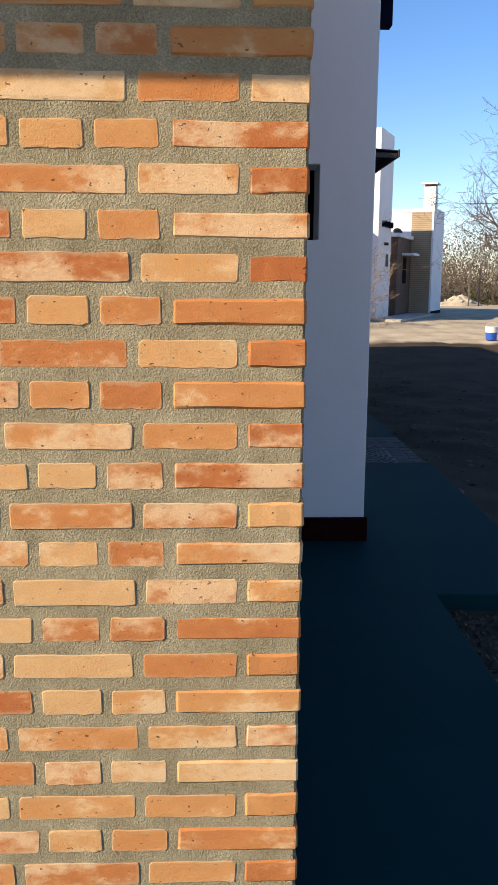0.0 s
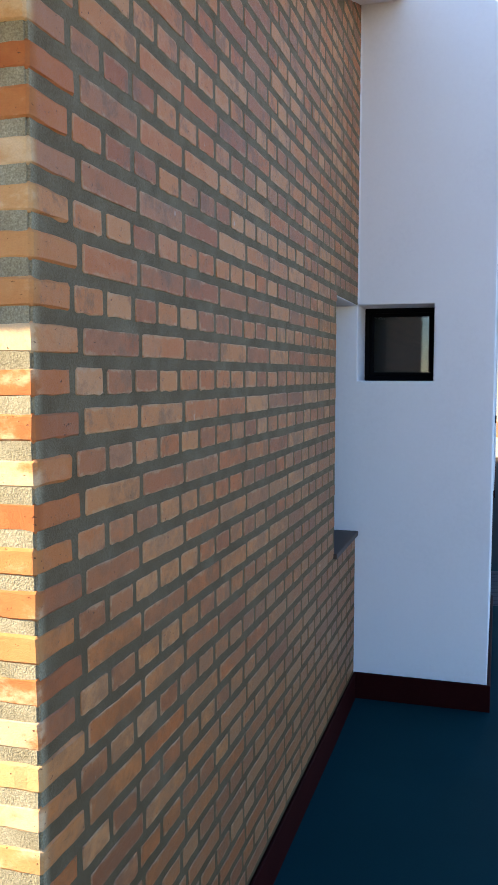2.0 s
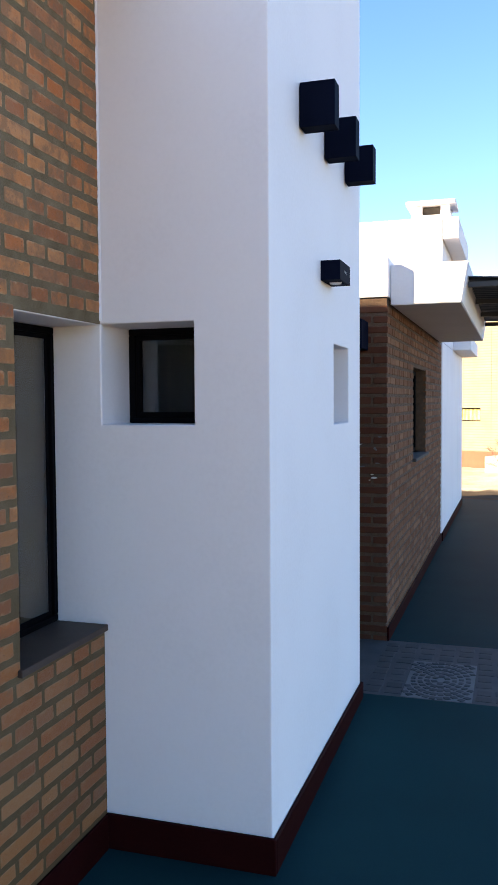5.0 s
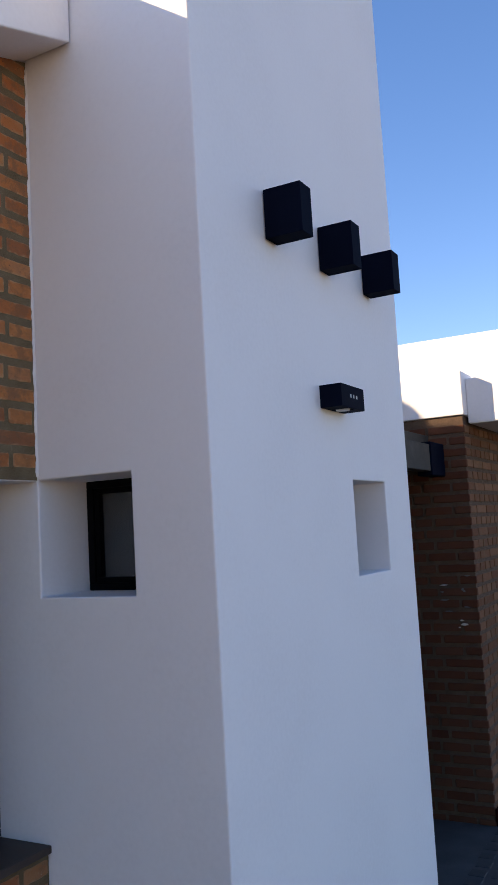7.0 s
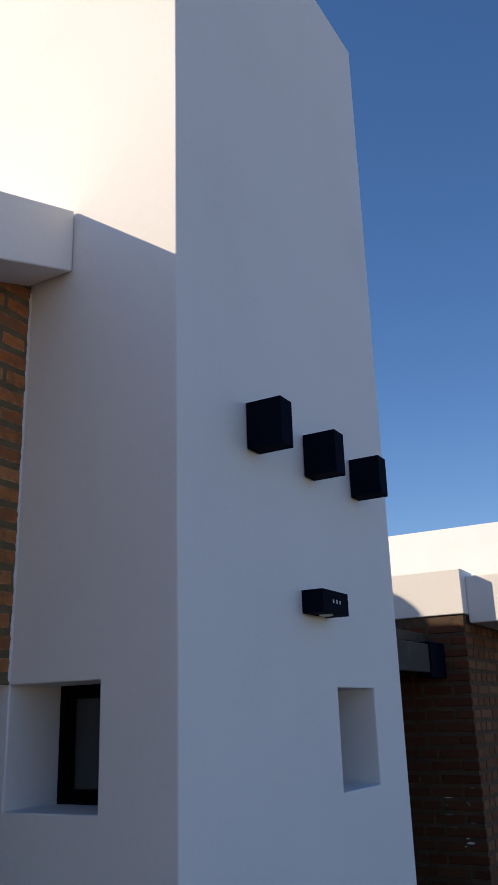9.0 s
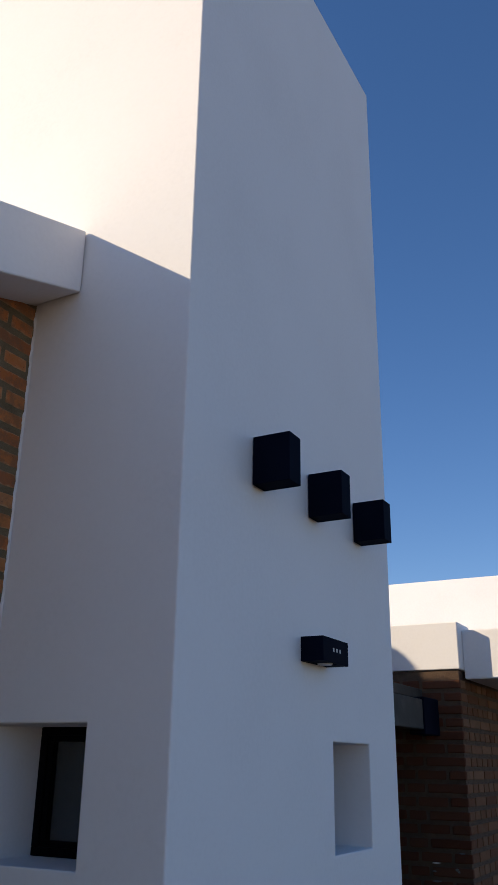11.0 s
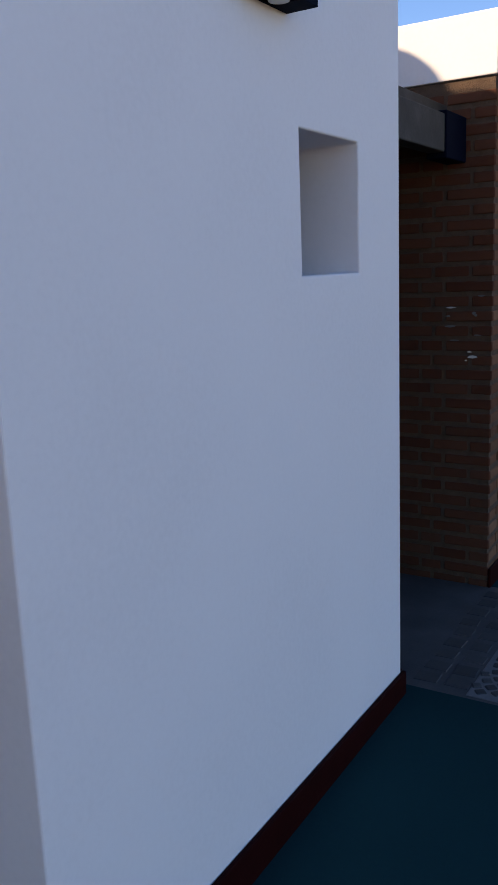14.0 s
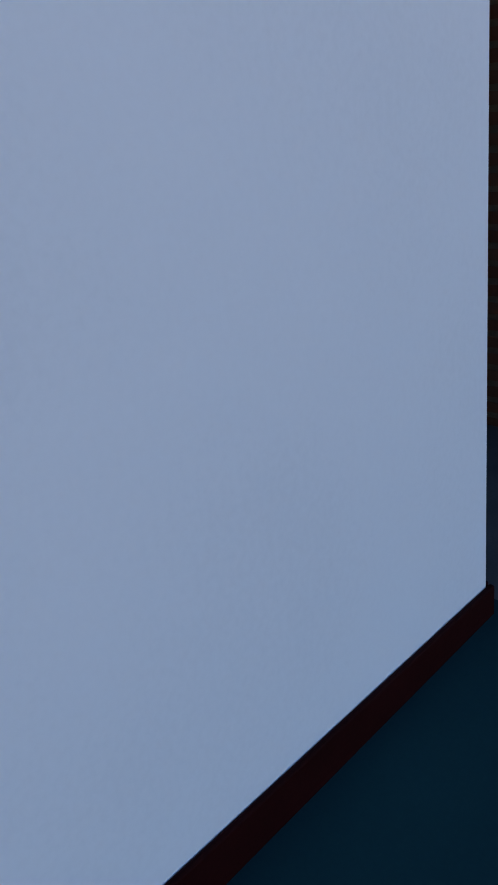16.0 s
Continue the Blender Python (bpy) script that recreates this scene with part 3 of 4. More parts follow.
def walkway():
    bm = cells([-3.2, -0.02, 0.88, 1.52], [-3.5, -0.02, 2.29, 4.98], [-0.25, 0.0], [(0.88, -4, -1, 2, 2.29, 1), (-4, -0.02, -1, -0.02, 5, 1)], 0.006)
    for v in bm.verts:
        if v.co.z > -0.1 and v.co.y > 2.25:
            v.co.z += 0.020 * (v.co.y - 2.25)
    tagged(part("floor_1", bm, GREEN), "smooth dark green painted concrete walkway beside the brick wall", "walkway", kind="structure")
    bm = cells([0.6, 1.5], [6.165, 15.2], [-0.25, 0.036], [], 0.006)
    tagged(part("floor_2", bm, GREEN), "dark green painted concrete walkway along the wing", "walkway", kind="structure")
    bed = tagged(box("pavement", -3.2, 4.985, -0.25, 1.5, 6.16, -0.012, CONCRETE, bevel=0.004), "grey concrete strip set with dark stones and a mosaic panel", "pavement", kind="structure")
    bed.location.z = 0.05
    r = random.Random(5)
    # rectangular setts on three sides of the mosaic
    base = bmesh.new()
    slab(base, -0.05, -0.046, -0.02, 0.05, 0.046, 0.003, 0.006)
    stone = part("paving_stone", base, SLATE, bed)
    spots = [(x, 5.10 + 0.118 * k) for x in (0.70, 0.82, 1.34, 1.45) for k in range(6)] + [(0.70 + 0.125 * k, y) for k in range(7) for y in (5.81, 5.93, 6.05)]
    for k, (x, y) in enumerate(spots):
        ob = stone if k == 0 else new("paving_stone", stone.data)
        ob.parent = bed
        ob.matrix_basis = pose(x + r.uniform(-.008, .008), y + r.uniform(-.006, .006), -0.012, 0, 0, r.uniform(-3, 3)) @ Matrix.Diagonal((r.uniform(.85, 1.05), r.uniform(.8, 1.0), 1, 1))
    # mosaic of small stones laid in long arcs round one point, filled out to a rectangle of pale grout
    cx, cy, half, long = 1.08, 5.375, 0.185, 0.335
    box("grout_panel", cx - half - 0.015, cy - long - 0.015, -0.03, cx + half + 0.015, cy + long + 0.015, -0.009, GROUT, bed, 0.002)
    bm = bmesh.new()
    slab(bm, -0.0165, -0.0205, -0.015, 0.0165, 0.0205, 0.004, 0.004)
    tess = part("mosaic_stone", bm, SLATE, bed)
    first = True
    for ring in range(1, 13):
        rad = ring * 0.041
        n = max(5, int(2 * math.pi * rad * 1.32 / 0.052))
        for k in range(n):
            a = 2 * math.pi * (k + 0.5 * (ring % 2)) / n
            x, y = cx + rad * math.cos(a), cy + 1.6 * rad * math.sin(a)
            if abs(x - cx) > half or abs(y - cy) > long:
                continue
            ob = tess if first else new("mosaic_stone", tess.data)
            first = False
            ob.parent = bed
            turn = math.atan2(1.6 * math.cos(a), -math.sin(a)) - math.pi / 2
            ob.matrix_basis = pose(x, y, -0.009, 0, 0, math.degrees(turn)) @ Matrix.Diagonal((r.uniform(.82, .95) * (1 + 0.5 * abs(math.sin(a))), r.uniform(.82, .95), 1, 1))


walkway()


# ---- the near house ----
def window(name, label, w, h, m, parent=None, kind="", bar=0.035, depth=0.05, mullions=(), cat="window"):
    """A framed pane in the local xz plane, its lower corner at the origin, facing -y."""
    top = empty(name, label, cat, kind=kind)
    top.parent = parent
    top.matrix_basis = m
    fr = bmesh.new()
    slab(fr, 0, 0, 0, w, depth, bar, 0.003)
    slab(fr, 0, 0, h - bar, w, depth, h, 0.003)
    slab(fr, 0, 0, bar, bar, depth, h - bar, 0.003)
    slab(fr, w - bar, 0, bar, w, depth, h - bar, 0.003)
    for u in mullions:
        slab(fr, u - bar / 2, 0.004, bar, u + bar / 2, depth, h - bar, 0.003)
    part("window_frame", fr, FRAME, top)
    sash = bmesh.new()
    s = bar * 0.7
    a, b, c, d = bar, bar, w - bar, h - bar
    slab(sash, a, 0.012, b, c, depth - 0.008, b + s, 0.002)
    slab(sash, a, 0.012, d - s, c, depth - 0.008, d, 0.002)
    slab(sash, a, 0.012, b + s, a + s, depth - 0.008, d - s, 0.002)
    slab(sash, c - s, 0.012, b + s, c, depth - 0.008, d - s, 0.002)
    part("sash", sash, FRAME, top)
    pane = part("pane", slab(bmesh.new(), a + s * .6, depth * .5, b + s * .6, c - s * .6, depth * .5 + 0.005, d - s * .6), GLASS, top)
    pane.visible_shadow = False
    return top


def soffit(y):
    """Underside of the pitched roof, which falls towards -y."""
    return 3.49 + 0.335 * (y - 3.083)


def pitched(bm):
    for v in bm.verts:
        v.co.z += soffit(v.co.y) - 3.49
    return bm


def near_house():
    # brick block: mortar core with the window opening and the room behind it
    core = cells([-3.2, -2.9, -0.25, -0.0014], [0.0014, 0.3, 2.516, 2.9, 3.093], [0.0, 0.02, 0.888, 2.04, 2.3, 3.49],
                 [(-2.9, 0.3, 0.02, -0.25, 2.9, 2.3), (-0.25, 2.516, 0.888, 0, 3.2, 2.04)])
    for v in core.verts:
        if v.co.z > 3.4:
            v.co.z = soffit(v.co.y) - 0.002
    arris = [e for e in core.edges if all(abs(v.co.x + 0.0014) < 1e-4 and abs(v.co.y - 0.0014) < 1e-4 for v in e.verts)]
    bmesh.ops.bevel(core, geom=arris, offset=0.005, segments=2, affect="EDGES")
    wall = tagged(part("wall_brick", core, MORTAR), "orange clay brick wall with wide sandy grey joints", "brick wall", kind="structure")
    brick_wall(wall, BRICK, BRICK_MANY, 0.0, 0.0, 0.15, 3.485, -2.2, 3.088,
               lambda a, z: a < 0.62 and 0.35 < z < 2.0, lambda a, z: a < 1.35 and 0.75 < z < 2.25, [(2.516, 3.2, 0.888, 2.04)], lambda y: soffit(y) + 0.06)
    tagged(box("wall_house", -3.2, 3.1, 0.0, -0.674, 4.9, 2.998, WHITE, bevel=0.01), "white plastered house wall behind the tower", "wall", kind="structure")
    # sill of the brick wall's window
    sill = bmesh.new()
    slab(sill, -0.235, 2.50, 0.868, 0.016, 3.092, 0.893, 0.004, 2)
    tagged(part("window_sill", sill, SILL), "dark brown stone sill of the recessed window", "sill", kind="structure")
    tagged(part("trim", slab(bmesh.new(), -0.235, 2.518, 2.036, -0.004, 3.092, 2.05, 0.002), WHITE), "thin white plastered lintel underside", "lintel", kind="structure")
    window("window_1", "tall black framed window set back in the brick wall", 0.575, 1.14, pose(-0.20, 2.517, 0.893, 0, 0, 90), kind="structure", bar=0.026, depth=0.03)
    cur = bmesh.new()
    grid = [[cur.verts.new((-0.285 + 0.018 * math.sin(k * 1.1) + 0.006 * math.sin(k * 2.7), 2.30 + 0.012 * k, z)) for z in (0.3, 1.2, 2.2)] for k in range(50)]
    for p, q in zip(grid, grid[1:]):
        for r in range(2):
            cur.faces.new((p[r], q[r], q[r + 1], p[r + 1]))
    c = part("curtain", cur, CURTAIN)
    for f in c.data.polygons:
        f.use_smooth = True
    md = c.modifiers.new("thick", "SOLIDIFY")
    md.thickness = 0.002
    tagged(c, "pale grey curtain hanging behind the window glass", "curtain")

    # tower: hollow, with the front window and the narrow side window
    T = cells([-0.672, -0.52, 0.0, 0.377, 0.40, TX], [TF, 3.40, 4.199, 4.575, 4.76, TE], [0.0, 0.05, 1.632, 1.66, 2.017, 2.04, 2.7, 5.69],
              [(-0.52, 3.40, 0.05, 0.40, 4.76, 2.7), (0.0, 3.0, 1.66, 0.377, 3.40, 2.04), (0.40, 4.199, 1.632, 1.0, 4.575, 2.017)], 0.006)
    tower = tagged(part("wall_tower", T, WHITE), "tall smooth white plastered tower wall, shaded below", "tower", kind="structure")
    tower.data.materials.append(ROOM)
    # the room's shade is painted onto its inner faces
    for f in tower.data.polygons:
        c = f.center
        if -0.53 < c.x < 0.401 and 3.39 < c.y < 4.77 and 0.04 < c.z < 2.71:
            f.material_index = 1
    window("window_2", "small square black framed window set back in white plaster", 0.377, 0.38, pose(0.0, 3.335, 1.66), kind="structure", bar=0.026)
    # added sheet that evens the glass's dark tone and hides the room
    c = box("blind", 0.004, 3.389, 1.664, 0.373, 3.395, 2.036, PANE_BACKING, bevel=0.0)
    tagged(c, "plain grey sheet added behind the small window's glass", "blind")
    window("window_3", "narrow black framed window deep in the niche", 0.376, 0.385, pose(0.435, 4.199, 1.632, 0, 0, 90), kind="structure", bar=0.03)

    # uneven lip of plaster where the tower meets the brickwork
    r = random.Random(17)
    lip = bmesh.new()
    rows = []
    for k in range(95):
        z, w = 2.052 + 0.015 * k, 0.006 + 0.004 * noise.noise(Vector((0, 0, k * 0.21))) + r.uniform(-.0025, .0025)
        rows.append([lip.verts.new(p) for p in ((-0.001, 3.0935 - w, z), (0.004 + r.uniform(-.001, .002), 3.0935 - w * 0.7, z), (0.006, 3.0935, z))])
    for p, q in zip(rows, rows[1:]):
        for c in range(2):
            lip.faces.new((p[c], p[c + 1], q[c + 1], q[c]))
    tagged(part("trim", lip, WHITE), "uneven white plaster edge against the bricks", "plaster edge", kind="structure")

    # roof slab over the brick block, with its deep eave
    bm = pitched(slab(bmesh.new(), -3.6, -0.49, 3.49, 0.205, 3.089, 3.746, 0.006, 2))
    tagged(part("roof_slab", bm, WHITE), "thick white pitched roof slab overhanging the brick wall", "roof", kind="structure")
    tagged(box("roof_house", -3.2, 3.1, 3.0, -0.676, 4.92, 3.2, WHITE, bevel=0.006, seg=2), "white flat roof behind the tower", "roof", kind="structure")
    # unseen block, placed so its rounded edge casts the wing's wavy shadow
    bm = slab(bmesh.new(), -3.6, 3.1, 3.205, -2.33, 5.4, 3.93)
    for k in range(11):
        bmesh.ops.create_cone(bm, cap_ends=True, segments=14, radius1=0.085, radius2=0.085, depth=1.32, matrix=Matrix.Translation((-2.94, 3.2 + 0.21 * k, 3.92)) @ pose(0, 0, 0, 0, 90, 0))
    tagged(part("roof_tiles", bm, WHITE), "unseen white roof block whose rounded edge tiles shadow the wing", "roof", kind="structure")

    # red skirting round the base
    for name, b in (("baseboard_1", (0.0, 0.0, 0.001, 0.014, 3.075, 0.15)), ("baseboard_2", (0.0, 3.076, 0.001, TX + 0.018, TF - 0.001, 0.152)),
                    ("baseboard_3", (TX + 0.001, TF - 0.001, 0.001, TX + 0.018, TE + 0.014, 0.143)), ("baseboard_4", (-0.6, TE + 0.001, 0.001, TX, TE + 0.014, 0.15))):
        tagged(box(name, *b, RED, bevel=0.005, seg=2), "dark red painted skirting along the wall's foot", "skirting", kind="structure")


near_house()


# ---- fittings on the tower ----
def wall_box(y):
    """Black rectangular sheet box, open underneath, fixed to the wall."""
    top = empty("wall_box", "black rectangular metal box fixed to the white tower", "wall box", "row of three boxes")
    x0, x1, y0, y1, z0, z1 = 0.0, 0.142, 0.0, 0.088, 0.0, 0.176
    part("shell", cells([x0, x0 + .006, x1 - .006, x1], [y0, y0 + .006, y1 - .006, y1], [z0, z0 + .008, z1], [(x0 + .006, y0 + .006, -1, x1 - .006, y1 - .006, z0 + .008)], 0.0015), BLACK, top)
    box("underside", x0 + .007, y0 + .007, z0 + .002, x1 - .007, y1 - .007, z0 + .007, BLACK, top, 0.001)
    box("back_plate", -0.004, y0 + .01, z0 + .01, 0.0, y1 - .01, z1 - .01, BLACK, top, 0.001)
    top.location = (TX + 0.004, y, 2.836)
    return top


first_box = wall_box(3.528)
for yy, zz in ((3.988, 2.837), (4.459, 2.846)):
    copy_thing(first_box, pose(TX + 0.004, yy, zz))


def wall_lamp():
    top = empty("wall_lamp", "black box wall lamp with three small square holes", "wall lamp")
    w, d, h = 0.09, 0.232, 0.087
    ys = [0, 0.088, 0.106, 0.118, 0.136, 0.148, 0.166, d]
    holes = [(w - .012, ys[a], 0.040, 1, ys[a + 1], 0.054) for a in (1, 3, 5)]
    part("body", cells([0, 0.008, w - .012, w], ys, [0, 0.006, 0.040, 0.054, h], holes + [(0.008, ys[1], -1, w - .012, ys[5], 0.006)], 0.001), BLACK, top)
    lens = bmesh.new()
    bmesh.ops.create_cone(lens, cap_ends=True, segments=28, radius1=0.026, radius2=0.03, depth=0.008, matrix=Matrix.Translation((0.045, 0.115, 0.0)))
    part("lens", lens, LENS, top, "round frosted glass lens")
    for a in (1, 3, 5):
        box("hole_lens", w - .0115, ys[a] + .0005, 0.0405, w - .002, ys[a + 1] - .0005, 0.0535, LENS, top, 0.0)
    top.location = (TX - 0.001, 3.916, 2.284)


wall_lamp()


def white_lamp():
    top = empty("wall_lamp", "white box wall lamp high on the brick wall", "wall lamp")
    box("body", 0, 0, 0, 0.15, 0.065, 0.05, LAMP_WHITE, top, 0.006, 2)
    box("back_plate", -0.012, 0.01, 0.008, 0.0, 0.05, 0.047, LAMP_WHITE, top, 0.002)
    lens = bmesh.new()
    bmesh.ops.create_cone(lens, cap_ends=True, segments=24, radius1=0.02, radius2=0.024, depth=0.008, matrix=Matrix.Translation((0.085, 0.032, -0.002)))
    part("lens", lens, LENS, top, "grey round lens")
    top.location = (0.006, 1.85, 3.05)


white_lamp()


# ---- the wing beyond the gap ----
WX, WY, WT = 0.641, 6.142, 2.467


def wing():
    core = cells([-3.2, -2.9, WX - 0.3, WX - 0.09, WX - 0.005], [WY + 0.005, 6.5, 7.72, 8.8, 10.3, 10.6], [0.0, 0.05, 1.228, 2.042, 2.35, WT],
                 [(-2.9, 6.5, 0.05, WX - 0.3, 10.3, 2.35), (WX - 0.3, 7.72, 1.228, 1, 8.8, 2.042)])
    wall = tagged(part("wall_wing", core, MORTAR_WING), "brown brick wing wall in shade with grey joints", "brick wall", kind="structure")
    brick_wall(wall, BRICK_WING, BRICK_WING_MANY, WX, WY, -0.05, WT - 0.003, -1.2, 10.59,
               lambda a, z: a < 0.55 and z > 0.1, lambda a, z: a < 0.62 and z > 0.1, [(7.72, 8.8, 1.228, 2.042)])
    window("window_4", "dark window recessed in the brick wing", 1.08, 0.8, pose(WX - 0.10, 7.72, 1.236, 0, 0, 90), kind="structure", bar=0.04, mullions=(0.54,))
    tagged(box("window_sill", WX - 0.11, 7.70, 1.205, WX + 0.03, 8.82, 1.232, CONCRETE, bevel=0.005), "grey concrete sill under the wing's window", "sill", kind="structure")
    tagged(box("parapet", -3.2, WY - 0.006, WT + 0.003, 0.65, 6.40, 2.745, WHITE, bevel=0.006, seg=2), "sunlit white parapet on the brick wing", "parapet", kind="structure")
    bm = bmesh.new()
    slab(bm, 0.652, 6.222, 2.42, 1.14, 10.2, 2.705)
    for v in bm.verts:
        if v.co.z > 2.6 and v.co.x > 1:
            v.co.x += 0.045
    bmesh.ops.bevel(bm, geom=bm.edges[:], offset=0.006, segments=2, affect="EDGES")
    tagged(part("eave_wing", bm, WHITE), "white cantilevered eave over the wing's walkway", "eave", kind="structure")
    tagged(box("roof_wing", -3.2, 6.405, WT + 0.003, 0.648, 10.58, 2.70, WHITE, bevel=0.005), "flat white roof of the brick wing", "roof", kind="structure")
    tagged(box("baseboard_5", WX, WY - 0.004, 0.001, WX + 0.016, 10.6, 0.135, RED, bevel=0.005, seg=2), "dark red painted skirting along the wing", "skirting", kind="structure")
    # wooden header across the gap, with a separate black piece at its end
    beam = empty("door_header", "weathered grey wooden beam across the dark gap", "beam")
    box("timber", 0.42, TE + 0.002, 2.125, 0.50, 5.86, 2.285, WOOD, beam, 0.006, 2)
    box("black_end", 0.415, 5.862, 2.10, 0.508, WY - 0.008, 2.30, BLACK, beam, 0.004)
    # added cover that keeps skylight out of the gap
    sky_block = bmesh.new()
    slab(sky_block, -3.2, 4.91, 2.305, 0.418, 6.13, 2.36, 0.003)
    tagged(part("gap_sky_block", sky_block, WOOD), "dark boards added over the narrow gap to block skylight", "roof", kind="structure")
    # unseen dark wall and facing, added to cut light reaching the wing's end
    tagged(box("wall_gap", -1.2, 4.906, 0.0, -1.0, 6.14, 2.30, ROOM, bevel=0.0), "unseen wall painted dark to deepen the gap's shade", "wall", kind="structure")
    tagged(box("gap_bounce_block", -1.0, TE + 0.016, 0.16, 0.60, TE + 0.05, 2.30, BRICK_FAR_SHADED, bevel=0.0), "unseen dark facing added on the tower's back against bounced light", "brick wall", kind="structure")
    # splashes of pale mortar left on the wing's end
    r = random.Random(31)
    for k in range(11):
        bm = bmesh.new()
        bmesh.ops.create_icosphere(bm, subdivisions=1, radius=1)
        w, h = r.uniform(0.008, 0.032), r.uniform(0.003, 0.009)
        for v in bm.verts:
            v.co = Vector((v.co.x * w * r.uniform(.6, 1.3), v.co.y * 0.003, v.co.z * h * r.uniform(.6, 1.4)))
        bmesh.ops.translate(bm, verts=bm.verts, vec=(r.uniform(0.40, 0.60), WY - 0.001, 1.42 + r.gauss(0, 0.10)))
        part("mortar_splash", bm, LAMP_WHITE if k % 3 == 0 else GROUT, wall)

    # corrugated dark canopy beside the eave
    top = empty("canopy", "dark corrugated metal canopy fixed to the white eave", "canopy")
    bm = bmesh.new()
    n = 120
    rows = []
    for k in range(n + 1):
        y = 6.42 + 3.4 * k / n
        z = 2.60 + 0.011 * math.sin(k * 2 * math.pi / 5)
        rows.append([bm.verts.new((x, y, z + dz)) for x, dz in ((1.16, 0.02), (1.32, 0.01), (1.48, 0.0))])
    for p, q in zip(rows, rows[1:]):
        for r in range(2):
            bm.faces.new((p[r], p[r + 1], q[r + 1], q[r]))
    sheet = part("sheet", bm, SHEET, top)
    md = sheet.modifiers.new("thick", "SOLIDIFY")
    md.thickness = 0.002
    for yy in (6.44, 7.54, 8.64, 9.74):
        box("bearer", 1.172, yy, 2.55, 1.468, yy + 0.03, 2.59, SHEET, top, 0.002)
    box("edge_bar", 1.47, 6.42, 2.55, 1.486, 9.82, 2.615, SHEET, top, 0.002)

    # white block at the end of the row
    tagged(box("wall_white", -3.2, 10.605, 0.0, 0.655, 14.5, 2.45, WHITE, bevel=0.01, seg=2), "white plastered wall at the end of the wing", "wall", kind="structure")
    tagged(box("wall_upper", -3.2, 10.494, 2.453, 0.655, 12.4, 3.914, WHITE, bevel=0.0), "sunlit white upper wall above the wing", "wall", kind="structure")
    tagged(box("roof_upper", 0.658, 10.5, 3.66, 0.845, 12.55, 3.91, WHITE, bevel=0.006, seg=2), "thick white roof edge jutting above the wing", "roof", kind="structure")
    tagged(box("roof_end", -3.2, 12.41, 2.453, 0.895, 14.6, 2.65, WHITE, bevel=0.006, seg=2), "white roof slab at the row's end", "roof", kind="structure")
    tagged(box("baseboard_6", 0.655, 10.605, 0.001, 0.671, 14.5, 0.14, RED, bevel=0.005, seg=2), "dark red painted skirting along the white wall", "skirting", kind="structure")
    chimney(0.22, 10.75, 3.912)


def chimney(x, y, z, w=0.54, d=0.5, parent=None, m=None):
    top = empty("chimney", "white plastered chimney with a flat cap on pillars", "chimney")
    top.parent = parent
    box("stack", x + .04, y, z, x + w - .02, y + d, z + 0.09, WHITE, top, 0.005, m=m)
    for a in (x + 0.06, x + w - 0.15):
        for b in (y + 0.02, y + d - 0.13):
            box("pillar", a, b, z + 0.091, a + 0.11, b + 0.11, z + 0.21, WHITE, top, 0.004, m=m)
    # dark block stands in for the shaded opening
    box("dark_fill", x + 0.10, y + 0.10, z + 0.08, x + w - 0.08, y + d - 0.08, z + 0.20, GAP_DARK, top, 0.004, m=m)
    box("cap", x - 0.02, y - 0.04, z + 0.211, x + w + 0.03, y + d + 0.04, z + 0.26, WHITE, top, 0.005, m=m)


wing()


# ---- the far house, the same kind of house turned and set on higher ground ----
FAR = pose(4.75, 24.8, 0.30, 0, 0, -23.6) @ Matrix.Translation((-0.667, -3.095, 0))


